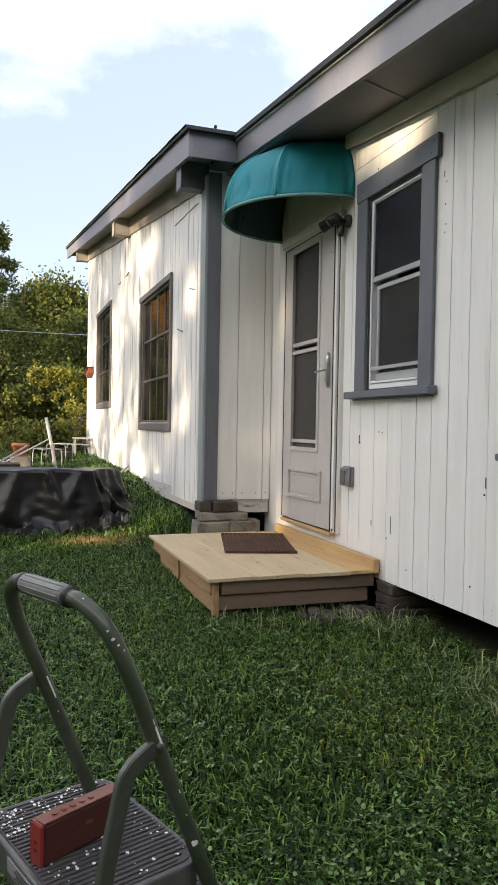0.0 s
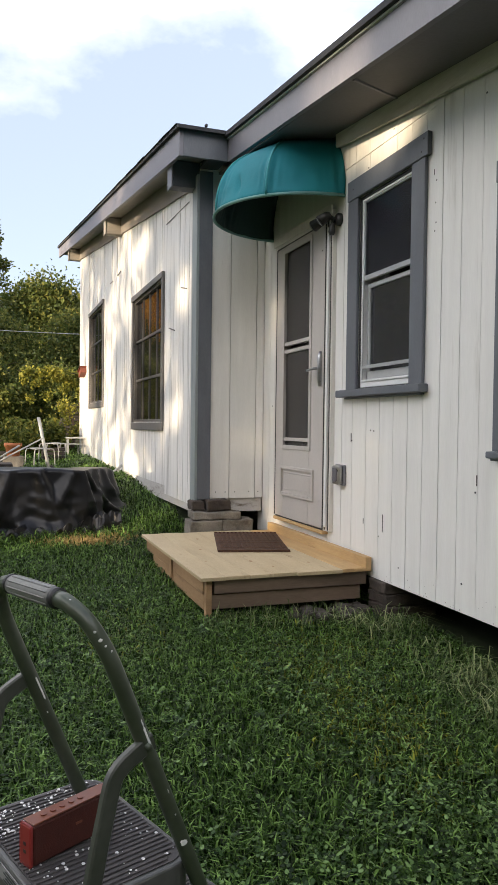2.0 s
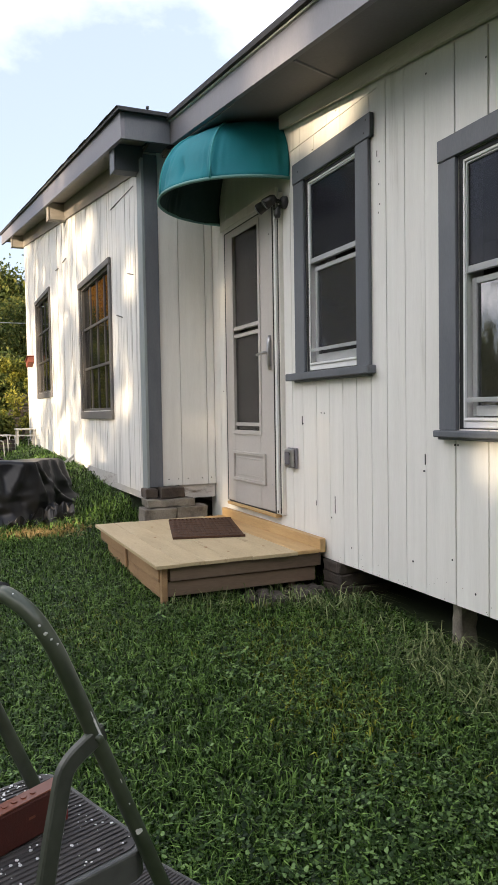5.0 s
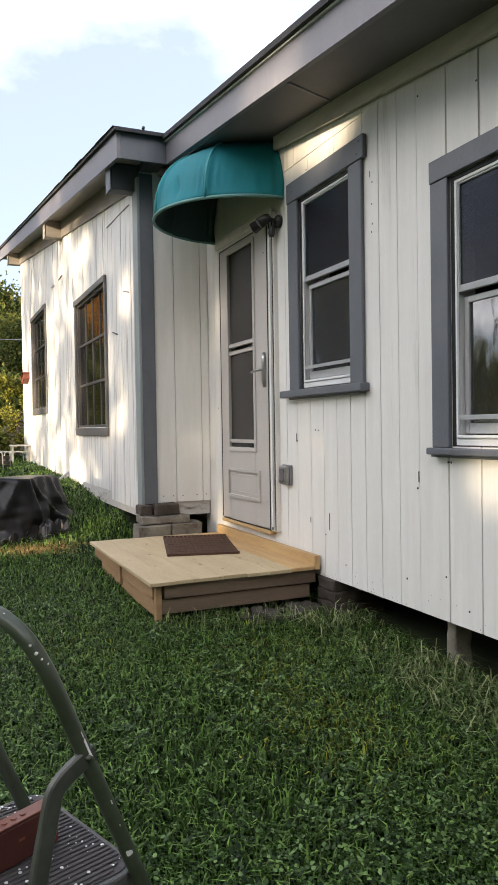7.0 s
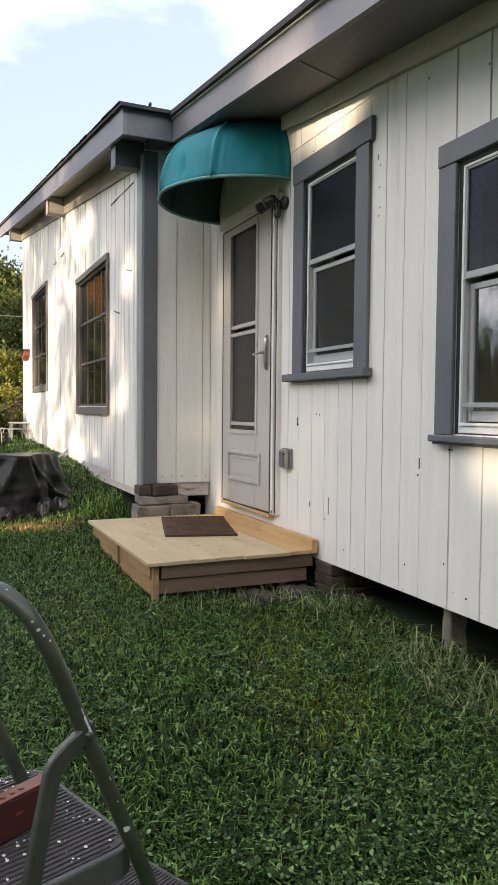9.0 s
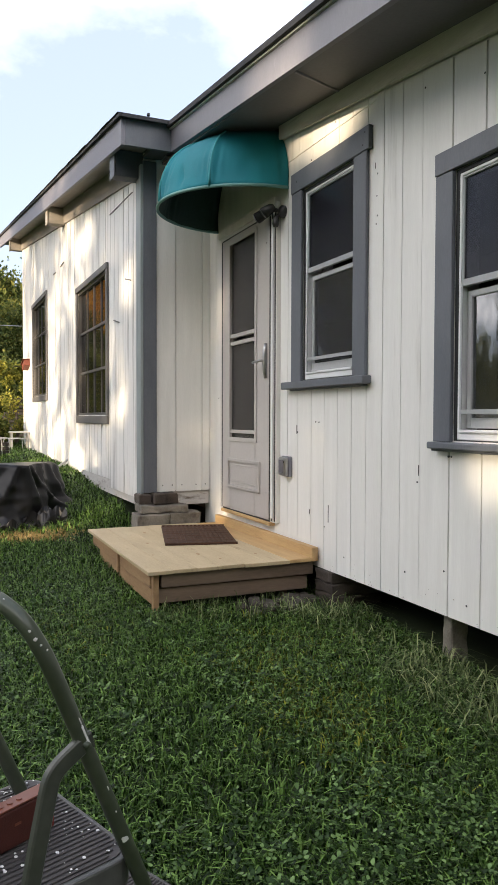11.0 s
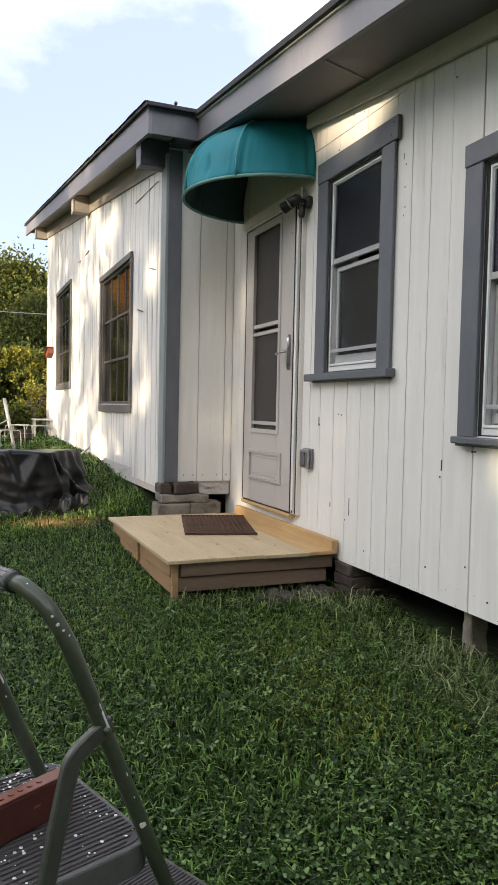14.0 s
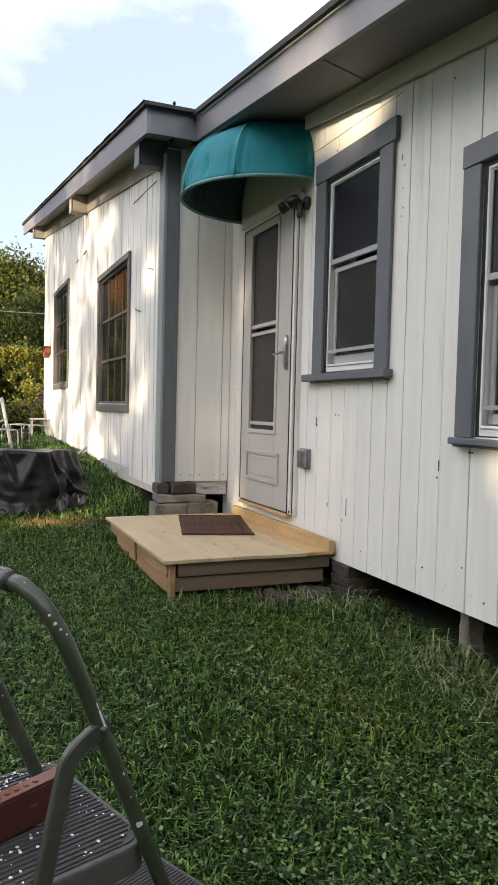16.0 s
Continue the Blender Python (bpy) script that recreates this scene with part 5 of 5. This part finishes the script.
pole = tagged(part("leaning_pole", sweep(bmesh.new(), [(-1.36, 9.9, ground_z(-1.4, 9.9) - 0.03), (-1.52, 10.0, 1.165)], 0.021, 10), PALE, smooth=True), "white pole leaning in the yard", "pole")
rod = tagged(part("fallen_rod", sweep(bmesh.new(), [(-2.3, 9.5, 0.76), (-1.5, 9.5, ground_z(-1.5, 9.5))], 0.022, 8), PALE, smooth=True), "pale rod lying slanted in the yard", "rod")
pot = thing("plant_pot", "terracotta pot with a small plant on a block", "plant pot", at=(-1.80, 10.85, ground_z(-1.8, 10.85) + 0.23))
pot.scale = (0.68, 0.68, 0.8)
part("pot", sweep(bmesh.new(), [(0, 0, 0), (0, 0, 0.16), (0, 0, 0.165), (0, 0, 0.225)], [0.12, 0.155, 0.178, 0.178], 18), TERRA, pot, smooth=True)
v, f = leaf_cloud(300, np.array([(0, 0, 0.30, 0.08), (0.05, 0, 0.36, 0.07)]), 1.0, 0.07, rng)
plant_ob = tagged(new("plant", soup("plant", v, f, LEAF)), kind="stuff")
plant_ob.parent = pot
block("plinth_block", "concrete block carrying the plant pot", -1.93, -1.67, 10.72, 10.98, ground_z(-1.8, 10.85) - 0.02, ground_z(-1.8, 10.85) + 0.229, BLOCK)
table = thing("garden_table", "small white garden table in the yard", "table", at=(-0.72, 13.2, ground_z(-0.72, 13.2)))
part("tabletop", abox(-0.16, 0.16, -0.16, 0.16, 0.30, 0.325, 0.005), PALE, table)
for sx in (-0.13, 0.13):
    for sy in (-0.13, 0.13):
        part("leg", abox(sx - 0.012, sx + 0.012, sy - 0.012, sy + 0.012, 0, 0.299), PALE, table)
for k in range(7):
    b_ = bmesh.new()
    x, y = -1.9 + 0.17 * k, 8.7 + 0.5 * random.random()
    g = ground_z(x, y)
    sweep(b_, [(x, y, g + 0.02), (x + random.uniform(-0.5, 0.5), y + 0.4, g + random.uniform(0.15, 0.38))], 0.014, 6)
    tagged(part("scrap_stick", b_, FENCE if k % 2 else PALE), "loose stick in the yard clutter", "stick", "yard sticks")
tub = thing("storage_tub", "grey plastic storage tub standing in the yard", "tub", at=(-2.1, 9.0, ground_z(-2.1, 9.0)))
part("tub", abox(-0.22, 0.22, -0.2, 0.2, 0, 0.30, 0.02, 2), PALE, tub)
part("lid", abox(-0.24, 0.24, -0.22, 0.22, 0.301, 0.335, 0.008), FENCE, tub, "dark lid")
for x, y, w, h in ((-1.85, 11.9, 0.14, 0.2), (-1.15, 12.4, 0.17, 0.2), (-1.75, 13.4, 0.2, 0.24)):
    crate = thing("wooden_crate", "dark weathered wooden crate among the clutter", "crate", "yard crates", at=(x, y, ground_z(x, y)))
    for k in range(3):
        part("slat", abox(-w, w, -w, -w + 0.02, 0.02 + k * h / 3, 0.02 + (k + 0.8) * h / 3), FENCE, crate)
        part("slat", abox(-w, -w + 0.02, -w + 0.021, w, 0.02 + k * h / 3, 0.02 + (k + 0.8) * h / 3), FENCE, crate)
        part("slat", abox(w - 0.02, w, -w + 0.021, w, 0.02 + k * h / 3, 0.02 + (k + 0.8) * h / 3), FENCE, crate)
    part("base", abox(-w + 0.021, w - 0.021, -w + 0.021, w, 0.0, 0.02), FENCE, crate)
brush = thing("brush_pile", "pile of dry brown twigs behind the covered heap", "brush pile", at=(-1.2, 8.4, ground_z(-1.2, 8.4)))
for k in range(34):
    a, h = random.uniform(0, 6.28), random.uniform(0.08, 0.26)
    x, y = random.uniform(-0.16, 0.16), random.uniform(-0.22, 0.22)
    mid = (x + 0.10 * math.cos(a), y + 0.10 * math.sin(a), h)
    tip = (x + 0.24 * math.cos(a + 0.6), y + 0.24 * math.sin(a + 0.6), h * random.uniform(0.7, 1.25))
    part("twig", sweep(bmesh.new(), [(x, y, 0.0), mid, tip], [0.016, 0.013, 0.006], 5), RUST if k % 7 == 0 else (BARK, FENCE)[k % 2], brush)
for x, y, w in ((-2.25, 8.62, 24), (-2.0, 9.7, 10)):
    b_ = sweep(bmesh.new(), [(0, 0, 0.02), (0.55, 0.1, 0.30)], 0.011, 6)
    ob = tagged(part("metal_rod", b_, PALE), "thin pale rod in the yard clutter", "rod", "yard rods")
    ob.matrix_basis = pose(x, y, ground_z(x, y) + 0.26, 0, 0, w)
bracket = thing("wall_box", "small rust-red wooden box fixed to the siding", "wall box", at=(X2, 13.15, 1.98))
bracket.rotation_euler = (radians(-14), 0, 0)
part("box", abox(-0.10, -0.001, -0.15, 0.15, -0.06, 0.035, 0.006), RUST, bracket)
part("lid", abox(-0.12, -0.001, -0.17, 0.17, 0.036, 0.05, 0.004), RUST, bracket)

# out-of-view trees, added for the window panes to reflect
tree("unseen leafy tree added beside the yard for pane reflections", -14.5, 29.0, 13.0, 4.5, 120, 22000, 0.22, 51, trunk=0.25)
tree("unseen leafy tree added beside the yard for pane reflections", -16.0, 22.5, 3.0, 2.4, 60, 9000, 0.22, 52, trunk=0.25)
tree("unseen leafy tree added beside the yard for pane reflections", -15.5, 15.0, 6.0, 3.0, 80, 12000, 0.22, 53, trunk=0.25)


# unseen shade trees added beside and behind the yard, whose crowns keep the lawn and the long wall in shadow
# spots to be lit and the radius of the hole cut for each
SUN_HOLES = [((0, 4.23, 0.78), 0.24), ((0, 4.42, 2.72), 0.25), ((0, 4.05, 2.72), 0.24), ((0, 3.7, 2.78), 0.22), ((0, 5.75, 0.45), 0.25), ((0, 5.72, 1.9), 0.17),
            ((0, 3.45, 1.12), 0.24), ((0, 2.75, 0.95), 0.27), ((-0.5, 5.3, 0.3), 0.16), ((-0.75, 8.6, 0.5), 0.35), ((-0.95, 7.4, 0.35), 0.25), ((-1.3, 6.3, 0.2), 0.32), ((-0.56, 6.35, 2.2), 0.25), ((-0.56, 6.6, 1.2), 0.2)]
tree("unseen leafy shade tree with holes cut for sun spots", -13.5, -4.7, 9.5, 4.6, 190, 40000, 0.26, 21, low=0.08, trunk=0.3, gaps=SUN_HOLES)
tree("unseen leafy shade tree with holes cut for sun spots", -12.0, -8.5, 9.5, 4.4, 190, 40000, 0.26, 22, low=0.08, trunk=0.3, gaps=SUN_HOLES)
# added out of view to darken the faces turned towards the near end
tree("unseen leafy tree added behind the lawn to block light", -3.0, -11.0, 8.5, 4.2, 150, 26000, 0.26, 24, low=0.1, trunk=0.3)
tree("unseen leafy tree added behind the lawn to block light", 4.5, -12.0, 9.0, 4.2, 150, 26000, 0.26, 25, low=0.1, trunk=0.3)
tree("unseen open-crowned shade tree with holes cut for sun spots", -14.5, 3.6, 8.0, 3.6, 46, 2500, 0.30, 23, low=0.2, trunk=0.2, gaps=SUN_HOLES)

# ---- lawn ----
def lawn(n, seed, box_, keep):
    rng_ = np.random.default_rng(seed)
    x, y = rng_.uniform(box_[0], box_[1], n), rng_.uniform(box_[2], box_[3], n)
    k = rng_.uniform(size=n) < keep(x, y)
    x, y = x[k], y[k]
    z = np.array([ground_z(a, b) for a, b in zip(x, y)])
    return x, y, z, rng_


def thick(x, y):
    d = np.hypot(x + 2.1, y - 0.5)
    dens = np.clip((3.6 / np.maximum(d, 1.7)) ** 1.5, 0.05, 1.0)
    patch = np.array([0.68 + 0.45 * noise.noise(Vector((a * 1.3, b * 1.3, 7))) + 0.5 * noise.noise(Vector((a * 7, b * 7, 2))) for a, b in zip(x, y)])
    return dens * np.where((x > 0.12) | ((x > -0.57) & (y > 6.0)), 0.0, 1.0) * (1 - 0.8 * np.exp(-((x + 1.35) / 0.26) ** 2 - ((y - 6.28) / 0.15) ** 2)) * np.where((x > -0.95) & (x < -0.02) & (y > 4.25) & (y < 5.75), 0.05, 1.0) * np.where((x > -0.55) & (y > 3.97) & (y < 4.3), 0.06, 1.0) * patch


def blades(n, seed, box_, keep, h, w, mat, name, label, bend=(0.3, 1.35)):
    x, y, z, r = lawn(n, seed, box_, keep)
    m = len(x)
    a, lean = r.uniform(0, 2 * np.pi, m), r.uniform(bend[0], bend[1], m)
    hh, ww = h * r.uniform(0.5, 1.5, m), w * r.uniform(0.7, 1.4, m)
    dx, dy = np.cos(a), np.sin(a)
    base = np.stack([x, y, z - 0.005], 1)
    side = np.stack([-dy, dx, np.zeros(m)], 1) * ww[:, None]
    mid = base + np.stack([dx * lean * hh * 0.35, dy * lean * hh * 0.35, hh * 0.65], 1)
    tip = base + np.stack([dx * lean * hh, dy * lean * hh, hh * (1.05 - 0.45 * lean)], 1)
    v = np.stack([base - side, base + side, mid + side * 0.7, tip, mid - side * 0.7], 1).reshape(-1, 3)
    return tagged(new(name, soup(name, v, (np.arange(m)[:, None, None] * 5 + np.array([[0, 1, 2], [0, 2, 4], [4, 2, 3]])[None]).reshape(-1, 3), mat)), label, "grass", kind="stuff")


def clover(n, seed, box_, keep, size, mat, name, label):
    """Low leaves in threes, lying nearly flat at uneven heights."""
    x, y, z, r = lawn(n, seed, box_, keep)
    m = len(x)
    a0, hh, s = r.uniform(0, 6.28, m), r.uniform(0.010, 0.050, m), size * r.uniform(0.6, 1.35, m)
    tx, ty = r.normal(size=m) * 0.35, r.normal(size=m) * 0.35
    vs = []
    for k in range(3):
        a = a0 + k * 2.094
        c, d = np.cos(a), np.sin(a)
        for f, g in ((0.05, 0.0), (0.42, 0.34), (0.78, 0.42), (1.0, 0.2), (1.0, -0.2), (0.78, -0.42), (0.42, -0.34)):
            px, py = s * (f * c - g * d), s * (f * d + g * c)
            vs.append(np.stack([x + px, y + py, z + hh + px * tx + py * ty + 0.25 * s * abs(g)], 1))
    v = np.stack(vs, 1).reshape(-1, 3)
    return tagged(new(name, soup(name, v, np.arange(21 * m).reshape(-1, 7), mat)), label, "clover", kind="stuff")


def spot(x, y, cx, cy, rx, ry):
    return np.exp(-((x - cx) / rx) ** 2 - ((y - cy) / ry) ** 2)


def clover_zone(x, y):
    drift = np.array([noise.noise(Vector((a * 1.7, b * 1.7, 3))) + 0.5 * noise.noise(Vector((a * 5, b * 5, 6))) for a, b in zip(x, y)])
    return np.clip(0.12 + 0.9 * drift + 0.8 * spot(x, y, -0.8, 2.05, 0.45, 0.45) + 0.5 * spot(x, y, -0.15, 2.9, 0.3, 0.7), 0.04, 1.0)


near = (-3.4, 0.12, 1.7, 8.2)
blades(460000, 31, near, lambda x, y: thick(x, y) * (1 - 0.5 * clover_zone(x, y)), 0.050, 0.0036, GRASS, "grass", "short green lawn grass with clover")
clover(130000, 32, near, lambda x, y: thick(x, y) * clover_zone(x, y), 0.0128, CLOVER, "clover", "low clover spreading through the lawn")
yellowing = lambda x, y: np.clip(spot(x, y, -0.72, 2.85, 0.22, 0.42) + 0.8 * spot(x, y, -0.62, 3.55, 0.30, 0.25) + 0.5 * spot(x, y, -1.5, 4.0, 0.2, 0.3), 0, 1)
blades(170000, 41, near, lambda x, y: thick(x, y) * yellowing(x, y), 0.048, 0.0036, GRASS_YELLOW, "grass", "yellowing grass in a worn patch")
far_keep = lambda x, y: np.where((x > -0.55) & (y < 14.2), 0.0, 0.8)
blades(70000, 33, (-5.5, 1.5, 8.0, 20.0), far_keep, 0.08, 0.006, GRASS, "grass", "lawn grass further up the yard")
edge_keep = lambda x, y: 0.25 + 0.75 * (np.sin(y * 5) > -0.2)
blades(1500, 34, (-0.30, 0.08, 2.0, 3.95), edge_keep, 0.115, 0.0028, GRASS_PALE, "long_grass", "long pale grass along the foot of the wall", (0.7, 1.8))
blades(260, 35, (-1.05, -0.25, 3.9, 4.2), edge_keep, 0.095, 0.0026, GRASS_PALE, "long_grass", "long grass in front of the deck")
blades(6000, 36, (-1.05, -0.57, 5.95, 12.0), edge_keep, 0.075, 0.004, GRASS, "long_grass", "long grass along the addition")
blades(1800, 37, (-2.7, -1.0, 6.25, 6.62), edge_keep, 0.085, 0.004, GRASS, "long_grass", "long grass round the covered pile")
blades(9000, 38, (-1.85, -0.9, 6.0, 6.6), lambda x, y: np.exp(-((x + 1.35) / 0.24) ** 2 - ((y - 6.28) / 0.13) ** 2), 0.055, 0.0035, STRAW, "straw", "dry straw scattered on the lawn")

def around(x, y):
    inside = (x > -3.4) & (x < 0.2) & (y > 1.7) & (y < 8.2)
    house = (x > -0.5) & (y > -3.2) & (y < 14.3)
    return np.where(inside | house, 0.0, 1.0)


blades(140000, 39, (-12.0, 4.0, -9.0, 17.0), around, 0.075, 0.013, GRASS, "grass", "lawn grass round the yard")
blades(110000, 40, (-5.2, 0.0, -2.6, 9.5), around, 0.055, 0.007, GRASS, "grass", "short lawn grass round the ladder")
